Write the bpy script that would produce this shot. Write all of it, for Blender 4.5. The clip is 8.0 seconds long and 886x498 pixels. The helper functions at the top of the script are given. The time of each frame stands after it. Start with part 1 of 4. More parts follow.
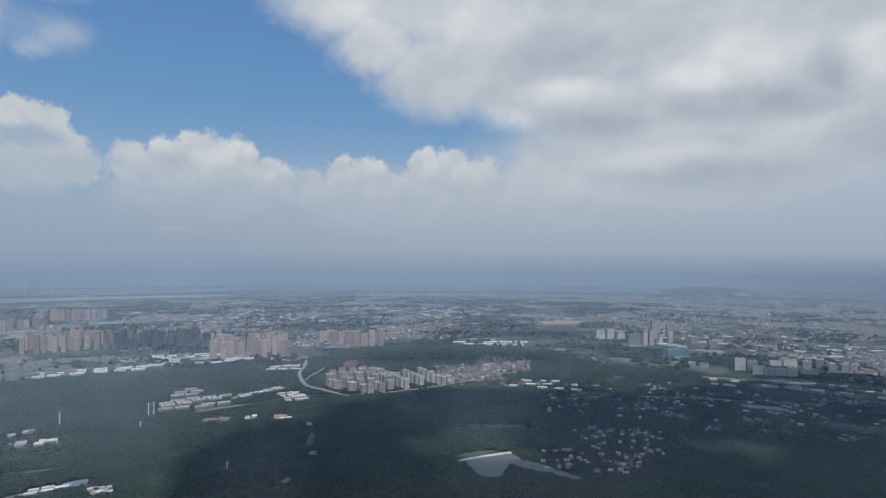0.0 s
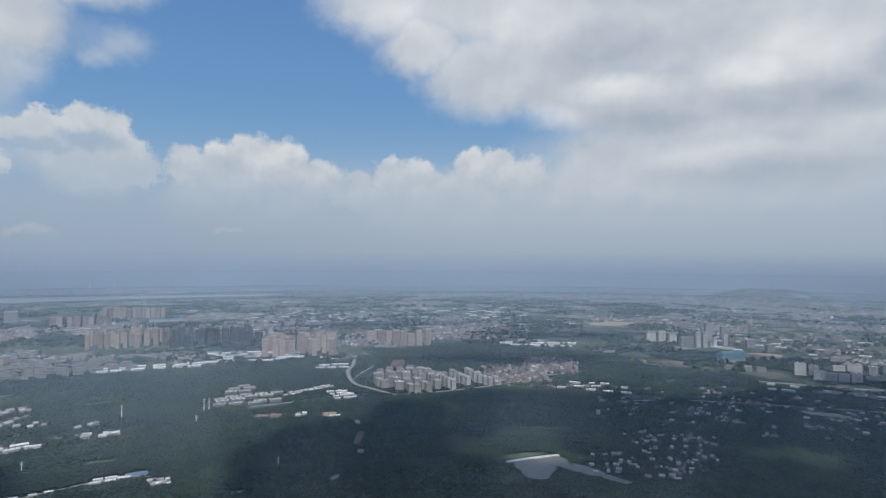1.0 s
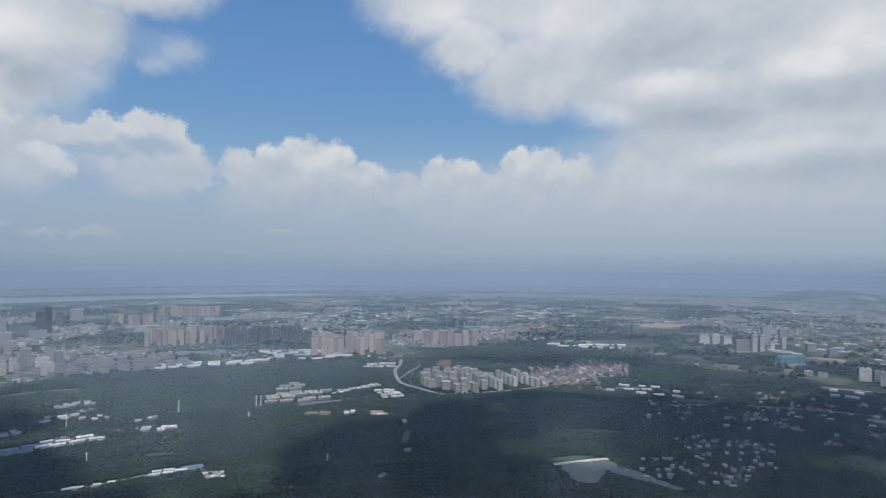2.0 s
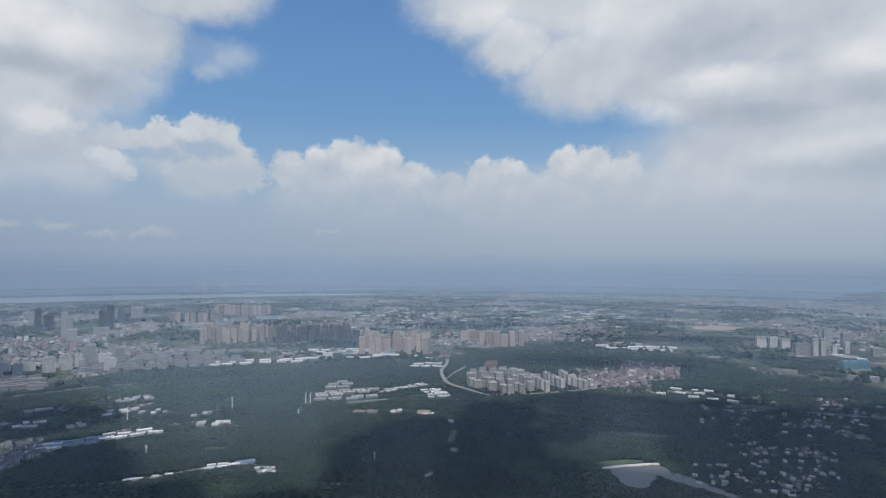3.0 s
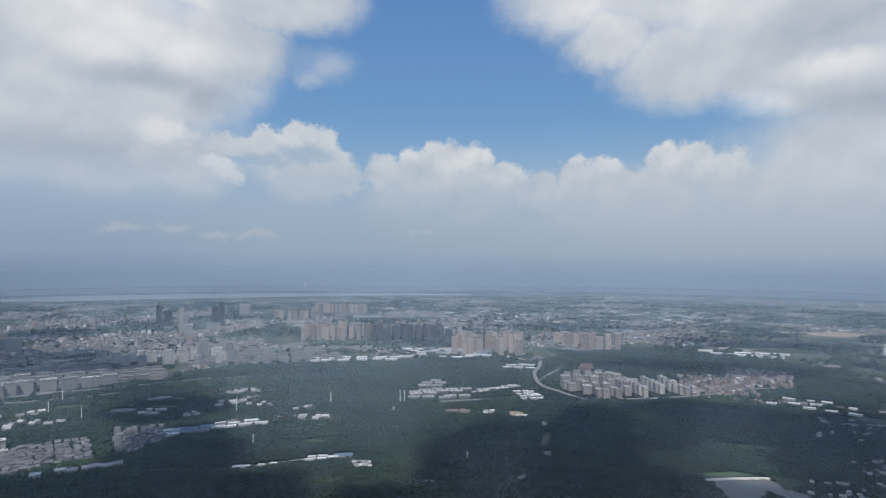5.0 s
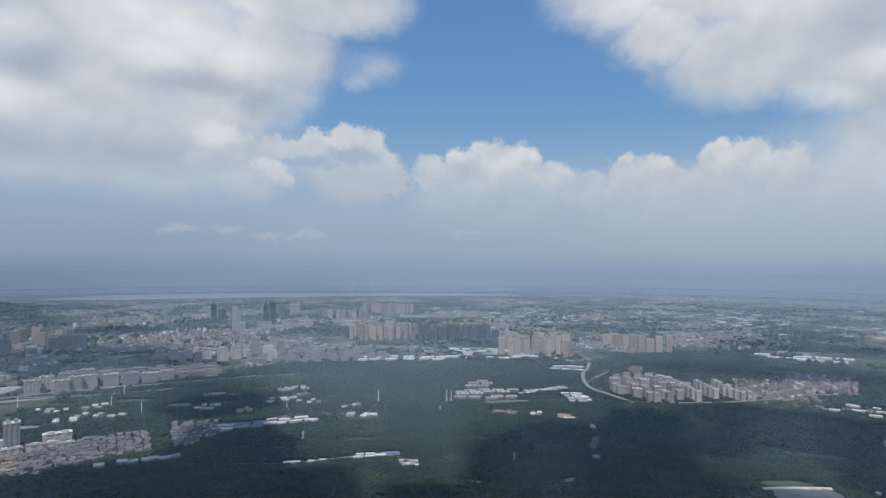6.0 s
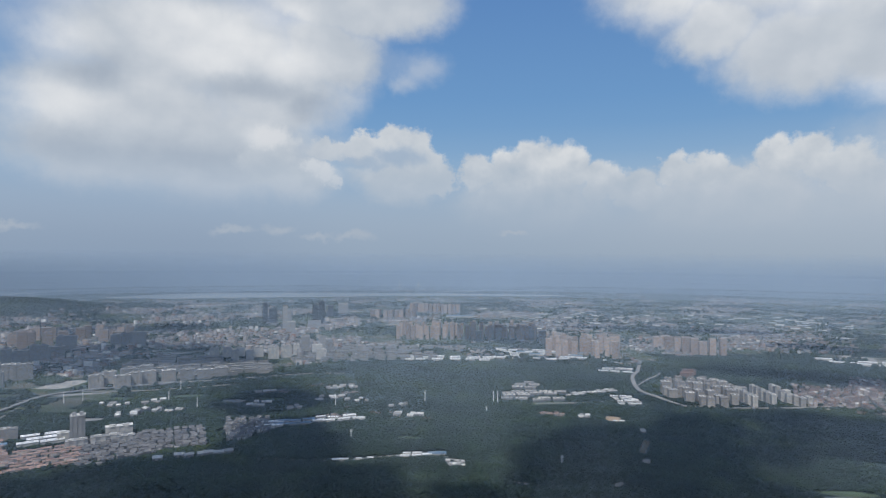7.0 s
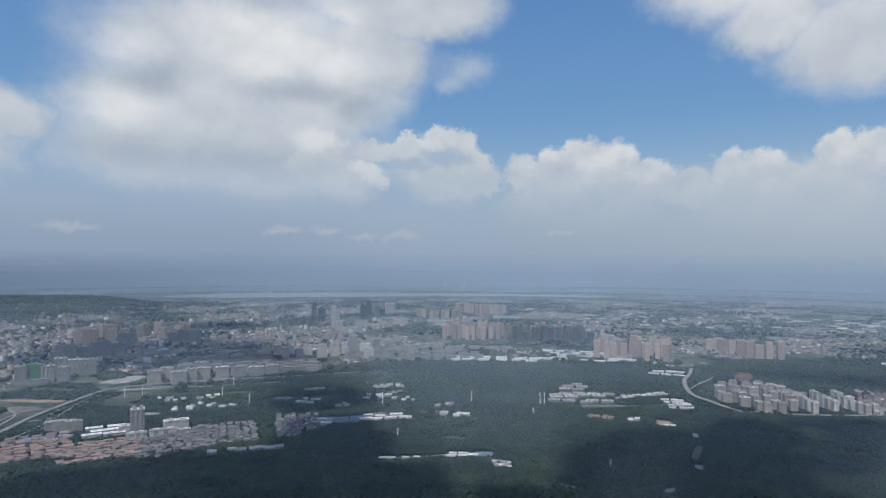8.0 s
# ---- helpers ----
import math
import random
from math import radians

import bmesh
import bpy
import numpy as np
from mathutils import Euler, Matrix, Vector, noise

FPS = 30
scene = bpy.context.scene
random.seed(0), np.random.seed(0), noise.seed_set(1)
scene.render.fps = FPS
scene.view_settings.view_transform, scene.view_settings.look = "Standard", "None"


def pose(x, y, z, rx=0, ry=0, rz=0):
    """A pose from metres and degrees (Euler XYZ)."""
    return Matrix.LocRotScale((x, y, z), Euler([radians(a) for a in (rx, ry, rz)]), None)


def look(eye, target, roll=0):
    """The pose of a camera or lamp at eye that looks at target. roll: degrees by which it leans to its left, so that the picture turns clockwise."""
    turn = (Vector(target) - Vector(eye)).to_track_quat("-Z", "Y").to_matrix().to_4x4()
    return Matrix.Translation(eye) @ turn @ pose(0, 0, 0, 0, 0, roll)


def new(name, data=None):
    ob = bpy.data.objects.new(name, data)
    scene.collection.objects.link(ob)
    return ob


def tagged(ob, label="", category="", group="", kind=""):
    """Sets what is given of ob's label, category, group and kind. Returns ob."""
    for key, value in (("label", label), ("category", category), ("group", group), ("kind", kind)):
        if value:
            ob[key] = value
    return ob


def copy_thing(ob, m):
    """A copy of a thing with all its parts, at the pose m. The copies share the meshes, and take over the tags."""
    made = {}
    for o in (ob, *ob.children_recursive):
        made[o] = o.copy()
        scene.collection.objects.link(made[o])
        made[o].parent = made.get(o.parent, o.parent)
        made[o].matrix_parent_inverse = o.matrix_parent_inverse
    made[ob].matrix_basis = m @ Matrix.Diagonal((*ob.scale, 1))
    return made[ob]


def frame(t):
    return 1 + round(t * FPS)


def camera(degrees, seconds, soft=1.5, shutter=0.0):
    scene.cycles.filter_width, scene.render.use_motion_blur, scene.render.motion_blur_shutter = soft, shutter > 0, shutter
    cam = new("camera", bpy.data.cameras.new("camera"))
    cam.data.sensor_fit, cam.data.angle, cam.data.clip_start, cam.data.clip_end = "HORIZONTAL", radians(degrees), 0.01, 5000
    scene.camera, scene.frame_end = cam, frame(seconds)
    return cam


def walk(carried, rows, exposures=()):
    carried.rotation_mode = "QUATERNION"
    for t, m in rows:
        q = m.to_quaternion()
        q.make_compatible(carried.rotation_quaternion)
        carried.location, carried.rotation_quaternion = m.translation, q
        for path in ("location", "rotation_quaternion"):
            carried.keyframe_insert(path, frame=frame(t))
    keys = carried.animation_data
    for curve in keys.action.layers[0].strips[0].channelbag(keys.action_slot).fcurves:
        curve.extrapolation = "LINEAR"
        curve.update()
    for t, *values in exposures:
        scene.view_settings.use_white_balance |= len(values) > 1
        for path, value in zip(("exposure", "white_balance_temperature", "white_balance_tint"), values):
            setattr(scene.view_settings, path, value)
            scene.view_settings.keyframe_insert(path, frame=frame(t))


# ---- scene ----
cam = camera(71.687, 8.0, soft=1.1)
EYE = 300.0
TURNS = [(0.0, 0.0), (0.5, 2.175), (1.0, 4.352), (1.5, 6.522), (3.0, 13.002), (3.5, 15.155), (4.0, 17.315), (4.5, 19.45),
         (6.0, 25.936), (6.5, 28.105), (7.0, 30.255), (7.5, 32.408), (8.0, 34.553)]
walk(cam, [(t, pose(0, 0, EYE, 90.733, -0.31, yaw)) for t, yaw in TURNS], [(0.0, -0.1), (0.7, -0.05), (1.5, 0.0), (8.0, 0.0)])

# ------------------------------------------------------------------ light
SUN_EL, SUN_AZ = 58.0, 190.0            # azimuths are degrees to the left of +y


def heading(az):
    return Vector((-math.sin(radians(az)), math.cos(radians(az)), 0.0))


TO_SUN = heading(SUN_AZ) * math.cos(radians(SUN_EL)) + Vector((0, 0, math.sin(radians(SUN_EL))))
sun = new("sun", bpy.data.lights.new("sun", "SUN"))
sun.data.energy, sun.data.angle, sun.data.color = 3.9, radians(0.5), (1.0, 0.975, 0.935)
sun.matrix_world = look(TO_SUN * 1000, (0, 0, 0))

world = bpy.data.worlds.new("sky")
scene.world = world
world.use_nodes = True


class Graph:
    """Short hand for node trees."""

    def __init__(self, tree):
        self.tree = tree

    def node(self, kind):
        return self.tree.nodes.new(kind)

    def put(self, socket, value):
        if isinstance(value, bpy.types.NodeSocket):
            self.tree.links.new(value, socket)
        elif value is not None:
            socket.default_value = value

    def math(self, op, a, b=None, c=None, clamp=False):
        n = self.node("ShaderNodeMath")
        n.operation, n.use_clamp = op, clamp
        for s, v in zip(n.inputs, (a, b, c)):
            self.put(s, v)
        return n.outputs[0]

    def vec(self, op, a, b=None, c=None):
        n = self.node("ShaderNodeVectorMath")
        n.operation = op
        for s, v in zip(n.inputs, (a, b, c)):
            self.put(s, v)
        return n.outputs["Value" if op in ("LENGTH", "DOT_PRODUCT") else "Vector"]

    def mix(self, f, a, b, mode="MIX"):
        n = self.node("ShaderNodeMix")
        n.data_type, n.blend_type = "RGBA", mode
        self.put(n.inputs[0], f), self.put(n.inputs[6], a), self.put(n.inputs[7], b)
        return n.outputs[2]

    def noise(self, vector, scale, detail=3.0, rough=0.55):
        n = self.node("ShaderNodeTexNoise")
        self.put(n.inputs["Vector"], vector)
        n.inputs["Scale"].default_value, n.inputs["Detail"].default_value, n.inputs["Roughness"].default_value = scale, detail, rough
        return n

    def span(self, v, lo, hi, to_lo=0.0, to_hi=1.0, smooth=True):
        n = self.node("ShaderNodeMapRange")
        n.interpolation_type = "SMOOTHSTEP" if smooth else "LINEAR"
        for s, x in zip(n.inputs, (v, lo, hi, to_lo, to_hi)):
            self.put(s, x)
        return n.outputs[0]

    def ramp(self, v, stops, constant=False):
        n = self.node("ShaderNodeValToRGB")
        n.color_ramp.interpolation = "CONSTANT" if constant else "LINEAR"
        while len(n.color_ramp.elements) < len(stops):
            n.color_ramp.elements.new(0.5)
        for e, (at, col) in zip(n.color_ramp.elements, stops):
            e.position, e.color = at, (*col, 1)
        self.put(n.inputs[0], v)
        return n.outputs[0]


def build_sky():
    w = Graph(world.node_tree)
    w.tree.nodes.clear()
    way = w.vec("NORMALIZE", w.node("ShaderNodeTexCoord").outputs["Generated"])
    xyz = w.node("ShaderNodeSeparateXYZ")
    w.put(xyz.inputs[0], way)
    az = w.math("MULTIPLY", w.math("ARCTAN2", w.math("MULTIPLY", xyz.outputs[0], -1.0), xyz.outputs[1]), 57.29578)
    el = w.math("MULTIPLY", w.math("ARCSINE", xyz.outputs[2]), 57.29578)
    flat = w.node("ShaderNodeCombineXYZ")
    w.put(flat.inputs[0], az), w.put(flat.inputs[1], el)
    flat = flat.outputs[0]

    # clear sky
    nishita = w.node("ShaderNodeTexSky")
    nishita.sky_type, nishita.sun_disc = "NISHITA", False
    nishita.sun_elevation, nishita.sun_rotation, nishita.altitude = radians(SUN_EL), radians(-SUN_AZ), 300.0
    w.put(nishita.inputs["Vector"], way)
    blue = w.mix(1.0, nishita.outputs[0], (0.072, 0.072, 0.083, 1), "MULTIPLY")
    gradient = w.ramp(w.math("DIVIDE", el, 40.0, clamp=True), [(0.0, (0.24, 0.34, 0.48)), (0.2, (0.215, 0.40, 0.62)), (0.36, (0.15, 0.33, 0.60)), (0.6, (0.11, 0.26, 0.555)), (1.0, (0.095, 0.225, 0.52))])
    blue = w.mix(0.8, blue, gradient)

    # warped plan of the clouds, in degrees
    big = w.noise(flat, 0.11, 3.0, 0.5).outputs["Color"]
    fine = w.noise(flat, 0.55, 5.0, 0.6)
    bend = w.vec("MULTIPLY", w.vec("SUBTRACT", big, (0.5, 0.5, 0.5)), (7.0, 3.6, 0.0))
    curl = w.vec("MULTIPLY", w.vec("SUBTRACT", fine.outputs["Color"], (0.5, 0.5, 0.5)), (2.8, 1.9, 0.0))
    soft_plan = w.vec("ADD", w.vec("ADD", flat, bend), curl)
    crisp_plan = w.vec("ADD", flat, w.vec("MULTIPLY", w.vec("SUBTRACT", fine.outputs["Color"], (0.5, 0.5, 0.5)), (3.6, 2.6, 0.0)))

    def lobes(plan, where):
        field = None
        for a, e, ra, re in where:
            v = w.vec("LENGTH", w.vec("MULTIPLY", w.vec("SUBTRACT", plan, (a, e, 0.0)), (1.0 / ra, 1.0 / re, 0.0)))
            v = w.math("SUBTRACT", 1.0, v)
            field = v if field is None else w.math("SMOOTH_MAX", field, v, 0.12)
        return field

    deck = [(-14, 21, 22, 8), (-30, 14, 24, 11), (-14, 13.5, 11, 4.2), (-42, 22, 20, 14), (-3, 23, 15, 5.0), (-18, 9, 15, 4), (0, 16.5, 6.5, 4.2), (-11, 8.0, 6, 3.2), (9.5, 24.0, 7.5, 5.0), (-6, 16.5, 7, 4.5), (24, 27.5, 10, 3.6), (-24, 7, 16, 3), (6.0, 19.2, 5.0, 3.2)]
    heap = [(53, 18, 14, 6), (46, 14.5, 8.5, 6.0), (57, 12, 11, 6), (50, 9, 12, 5), (44.5, 7.3, 5.4, 3.1), (60, 9, 8, 4), (40, 22.5, 9, 3.0), (72, 9, 4.5, 4.0), (37, 24.0, 9, 3.4), (41, 18.5, 6, 4.2), (35.5, 22.0, 7, 3.0), (69.5, 11, 4.0, 2.4)]
    cumulus = [(21.8, 8.2, 2.6, 2.6), (24.3, 7.8, 2.2, 2.2), (27.3, 7.7, 2.0, 2.0), (18.8, 8.2, 2.2, 2.3), (15.6, 7.0, 2.4, 2.1), (12.6, 6.0, 2.4, 2.0), (9.4, 7.6, 1.8, 1.7), (7.0, 7.4, 2.0, 1.8), (4.4, 6.6, 2.0, 1.7),
               (1.5, 8.0, 2.2, 2.0), (-0.8, 8.1, 2.2, 2.1), (-3.5, 7.0, 2.5, 2.4)]
    cumulus += [(34.8, 10.5, 2.4, 1.8), (32.8, 9.6, 2.0, 2.0), (37.3, 10.1, 2.4, 1.5), (40.6, 9.7, 2.6, 1.1), (31.6, 8.3, 2.0, 2.0), (30.8, 6.9, 1.9, 1.5), (35.4, 7.0, 2.1, 1.2), (42.4, 7.6, 1.8, 1.6)]
    small = [(45.4, 2.5, 1.7, 0.75), (49.2, 2.2, 2.6, 0.5), (38.6, 1.9, 2.6, 0.6), (24, 2.2, 1.6, 0.3), (42.0, 1.7, 1.8, 0.4), (66, 2.2, 3, 0.5)]
    wisps = [(32.6, 16.8, 3.4, 2.0), (34.0, 15.8, 2.0, 1.6), (47, 23, 8, 3), (33, 25, 9, 3)]
    f_deck = w.math("SMOOTH_MAX", lobes(soft_plan, deck), lobes(soft_plan, heap), 0.1)
    outside = w.math("MAXIMUM", w.span(az, 78.0, 100.0), w.span(az, -50.0, -75.0))
    outside = w.math("MAXIMUM", outside, w.span(el, 27.0, 40.0))
    broken = w.math("MULTIPLY", outside, w.span(w.noise(way, 2.6, 5.0).outputs["Fac"], 0.44, 0.6))
    d_deck = w.math("MAXIMUM", w.span(f_deck, -0.18, 0.52), broken)
    d_cum = w.span(lobes(crisp_plan, cumulus), -0.08, 0.28)
    d_cum = w.math("MAXIMUM", d_cum, w.span(lobes(soft_plan, [(22, 5.0, 9.5, 3.9), (5, 5.0, 11, 3.7), (-12, 5.0, 14, 4.0), (35, 6.8, 5.5, 2.4), (36, 8.7, 4.2, 1.9)]), 0.0, 0.5))
    d_small = w.math("MULTIPLY", w.span(lobes(crisp_plan, small), -0.1, 0.9), 0.75)
    d_wisp = w.math("MULTIPLY", w.span(lobes(soft_plan, wisps), -0.1, 0.95), 0.6)

    # light on the clouds: bright towards the sky above, grey undersides
    squashed = w.vec("MULTIPLY", flat, (0.7, 1.0, 1.0))
    swell = w.math("SUBTRACT", w.noise(squashed, 0.15, 2.5, 0.5).outputs["Fac"], w.noise(w.vec("ADD", squashed, (0.8, 2.4, 0.0)), 0.15, 2.5, 0.5).outputs["Fac"])
    relief = w.math("SUBTRACT", w.noise(flat, 0.34, 4.0, 0.5).outputs["Fac"], w.noise(w.vec("ADD", flat, (0.4, 1.1, 0.0)), 0.34, 4.0, 0.5).outputs["Fac"])
    mottle = w.math("SUBTRACT", w.noise(w.vec("MULTIPLY", flat, (0.5, 1.2, 1.0)), 0.13, 4.0, 0.55).outputs["Fac"], 0.5)
    light_plan = w.vec("ADD", flat, w.vec("ADD", w.vec("MULTIPLY", bend, (0.5, 0.5, 0.0)), w.vec("MULTIPLY", curl, (0.55, 0.55, 0.0))))
    dim = lobes(light_plan, [(-9.7, 18.2, 9.0, 2.8), (-15.7, 11.8, 8.5, 1.6), (-22.3, 12.5, 8.5, 1.9), (-29.2, 12.7, 7.0, 1.9), (-36, 9.4, 6.5, 3.0), (-32.7, 14.4, 3.2, 2.8), (48.5, 14.7, 7.0, 1.5), (53.0, 8.6, 10.5, 2.4), (59.5, 15.4, 3.2, 2.8), (42.0, 13.4, 3.4, 1.8), (62, 8.8, 8.0, 2.0), (-24, 7.0, 12, 2.2)])
    glow = lobes(light_plan, [(-3.4, 20.5, 6.5, 3.6), (-26.7, 16.9, 6.0, 3.0), (-22.3, 15.4, 4.6, 2.0), (-35.2, 15.8, 3.0, 3.0), (-5.5, 12.6, 3.6, 1.8), (-11.7, 14.8, 6.0, 1.6), (8.8, 21.2, 6.0, 2.8), (49.9, 18.2, 7.5, 3.2), (54.0, 19.3, 5.0, 2.6), (45.1, 21.0, 5.0, 2.2), (46.2, 10.2, 2.9, 2.1), (41.3, 7.4, 1.9, 1.3), (61.9, 16.7, 5.0, 2.2), (63.0, 12.3, 6.0, 2.2), (44.1, 17.1, 5.5, 2.6), (-20, 8.7, 9, 1.6)])
    light = w.math("ADD", 0.50, w.math("ADD", w.math("MULTIPLY", relief, 0.3), w.math("MULTIPLY", swell, 0.65)))
    light = w.math("ADD", light, w.math("MULTIPLY", mottle, 0.5))
    light = w.math("SUBTRACT", light, w.math("MULTIPLY", w.span(dim, -0.1, 0.9), 0.36))
    light = w.math("ADD", light, w.math("MULTIPLY", w.span(glow, -0.1, 0.8), 0.36), clamp=True)
    cloud = w.ramp(light, [(0.0, (0.36, 0.42, 0.505)), (0.45, (0.51, 0.56, 0.625)), (0.8, (0.665, 0.695, 0.735)), (1.0, (0.755, 0.775, 0.80))])
    tops = w.math("ADD", w.span(el, 4.0, 10.5, 0.25, 0.8), w.math("MULTIPLY", relief, 1.5), clamp=True)
    heads = w.ramp(tops, [(0.0, (0.42, 0.49, 0.57)), (0.5, (0.53, 0.575, 0.63)), (1.0, (0.70, 0.72, 0.74))])

    heads = w.mix(w.span(az, 27.5, 30.5, 0.0, 0.4), heads, (0.47, 0.53, 0.60, 1))
    hollow = lobes(soft_plan, [(34.6, 8.9, 3.0, 1.3), (38.0, 8.2, 2.6, 0.9)])
    heads = w.mix(w.math("MULTIPLY", w.span(hollow, -0.1, 0.7), 0.85), heads, (0.33, 0.43, 0.565, 1))
    out = w.mix(d_wisp, blue, (0.50, 0.56, 0.65, 1))
    out = w.mix(d_cum, out, heads)
    out = w.mix(d_deck, out, cloud)
    front = lobes(crisp_plan, [(41.1, 7.1, 1.5, 1.4), (42.7, 7.6, 1.7, 1.5), (45.3, 10.3, 2.0, 1.8), (46.6, 8.3, 2.8, 2.2)])
    out = w.mix(w.math("MULTIPLY", w.span(front, -0.08, 0.4), 0.6), out, heads)
    lip = lobes(crisp_plan, [(41.2, 7.6, 1.2, 0.9), (42.3, 8.3, 1.0, 0.7), (40.4, 6.8, 0.8, 0.7), (46.0, 10.6, 2.0, 1.4)])
    out = w.mix(w.math("MULTIPLY", w.span(lip, -0.1, 0.6), 0.75), out, (0.70, 0.72, 0.75, 1))
    veil = w.ramp(w.span(el, 0.0, 12.0, smooth=False), [(0.0, (1, 1, 1)), (0.22, (0.95, 0.95, 0.95)), (0.4, (0.78, 0.78, 0.78)), (0.6, (0.42, 0.42, 0.42)), (0.8, (0.12, 0.12, 0.12)), (1.0, (0, 0, 0))])
    grey = w.ramp(w.span(el, -6.0, 10.0, smooth=False), [(0.0, (0.19, 0.26, 0.36)), (0.22, (0.255, 0.33, 0.425)), (0.3, (0.30, 0.375, 0.47)), (0.375, (0.335, 0.41, 0.505)), (0.55, (0.395, 0.465, 0.555)), (0.75, (0.45, 0.515, 0.60)), (1.0, (0.46, 0.53, 0.60))])
    side = w.span(az, -4.0, 34.0)
    grey = w.mix(w.math("MULTIPLY", side, 0.62), grey, w.mix(w.span(az, 36.0, 54.0), w.mix(w.span(el, -1.0, 8.0), (0.272, 0.36, 0.48, 1), (0.315, 0.425, 0.56, 1)), w.mix(w.span(el, 0.0, 8.0), (0.215, 0.30, 0.435, 1), (0.30, 0.41, 0.56, 1))))
    out = w.mix(veil, out, grey)
    out = w.mix(d_small, out, (0.40, 0.46, 0.54, 1))
    # the sky grows brighter towards the sun, high behind the view
    near_sun = w.vec("DOT_PRODUCT", way, tuple(TO_SUN))
    out = w.mix(1.0, out, w.ramp(w.span(near_sun, 0.45, 1.0), [(0.0, (0.625, 0.625, 0.625)), (0.6, (0.82, 0.82, 0.82)), (1.0, (1, 1, 1))]), "MULTIPLY")
    bg = w.node("ShaderNodeBackground")
    bg.inputs[1].default_value = 1.6
    w.put(bg.inputs[0], out)
    w.put(w.node("ShaderNodeOutputWorld").inputs[0], bg.outputs[0])


build_sky()

# ------------------------------------------------------------------ materials


def surface(name, colour, rough=0.85, scale=0.15, spread=0.25, metal=0.0, vary=0.15, island=False, bump=0.2, tones=()):
    """A matt procedural surface: two scales of mottling, relief, and a shift of tone from piece to piece."""
    m = bpy.data.materials.new(name)
    m.use_nodes = True
    g = Graph(m.node_tree)
    bsdf = m.node_tree.nodes["Principled BSDF"]
    place = g.node("ShaderNodeNewGeometry")
    pos = place.outputs["Position"]
    chance = place.outputs["Random Per Island"] if island else g.node("ShaderNodeObjectInfo").outputs["Random"]
    coarse, grain = g.noise(pos, scale, 3.0), g.noise(pos, scale * 9, 4.0)
    value = g.math("ADD", g.math("MULTIPLY", coarse.outputs["Fac"], 0.6), g.math("MULTIPLY", grain.outputs["Fac"], 0.4))
    factor = g.span(value, 0.3, 0.7, 1 - spread, 1 + spread)
    factor = g.math("MULTIPLY", factor, g.span(chance, 0.0, 1.0, 1 - vary, 1 + vary, smooth=False))
    base = g.ramp(g.math("FRACT", g.math("MULTIPLY", chance, 7.31)), tones, constant=True) if tones else (*colour, 1)
    tint = g.node("ShaderNodeCombineXYZ")
    for s in tint.inputs:
        g.put(s, factor)
    g.put(bsdf.inputs["Base Color"], g.mix(1.0, base, tint.outputs[0], "MULTIPLY"))
    bsdf.inputs["Roughness"].default_value, bsdf.inputs["Metallic"].default_value = rough, metal
    b = g.node("ShaderNodeBump")
    b.inputs["Strength"].default_value, b.inputs["Distance"].default_value = bump, 0.3
    g.put(b.inputs["Height"], grain.outputs["Fac"])
    g.put(bsdf.inputs["Normal"], b.outputs[0])
    return m


M_CREAM = surface("cream_render", (0.302, 0.288, 0.27))
M_PINK = surface("pink_render", (0.302, 0.248, 0.22), vary=0.32)
M_WHITE = surface("white_render", (0.43, 0.42, 0.40))
M_IVORY = surface("ivory_render", (0.40, 0.385, 0.36), vary=0.2)
M_GREY = surface("grey_render", (0.235, 0.238, 0.24), vary=0.25)
M_ROOF = surface("concrete_roof", (0.37, 0.365, 0.355), vary=0.5)
M_GLASS = surface("window_glass", (0.07, 0.09, 0.11), rough=0.2, spread=0.3)
M_DARKGLASS = surface("curtain_glass", (0.012, 0.02, 0.032), rough=0.65)
M_TILE = surface("red_roof_tile", (0.235, 0.16, 0.135), scale=0.3, vary=0.25)
M_GREYTILE = surface("grey_roof_tile", (0.12, 0.12, 0.123), scale=0.3, vary=0.3)
M_SHEET = surface("white_metal_sheet", (0.62, 0.62, 0.62), rough=0.45, vary=0.15)
M_TEAL = surface("teal_glass", (0.13, 0.25, 0.31), rough=0.4, vary=0.2)
M_SLATE = surface("dark_grey_render", (0.12, 0.12, 0.125), vary=0.4)
M_BLUE = surface("blue_metal_sheet", (0.13, 0.21, 0.30), rough=0.45, vary=0.2)
M_ROAD = surface("asphalt", (0.19, 0.19, 0.186), scale=0.05)
M_PALE = surface("pale_concrete", (0.238, 0.23, 0.216), scale=0.05)
M_SOIL = surface("bare_soil", (0.30, 0.225, 0.155), scale=0.05)
M_SOILGREY = surface("grey_brown_earth", (0.115, 0.10, 0.07), scale=0.05)
M_GRASS = surface("rough_grass", (0.045, 0.068, 0.032), scale=0.03, spread=0.4)
M_NET = surface("green_netting", (0.09, 0.19, 0.11), scale=0.08)
M_POLE = surface("galvanised_steel", (0.7, 0.7, 0.7), rough=0.5)
M_SILT = surface("silty_water", (0.331, 0.353, 0.346), rough=0.3, scale=0.004, spread=0.08, bump=0.03)
M_POND = surface("murky_pond", (0.10, 0.105, 0.10), rough=0.4, scale=0.03, spread=0.12, bump=0.02)
M_SAND = surface("pale_sand", (0.58, 0.54, 0.46), scale=0.1)
M_CLOUD = surface("cloud_white", (0.85, 0.86, 0.88), scale=0.01, spread=0.05)
M_DUN = surface("dun_render", (0.20, 0.175, 0.165), island=True, vary=0.5)
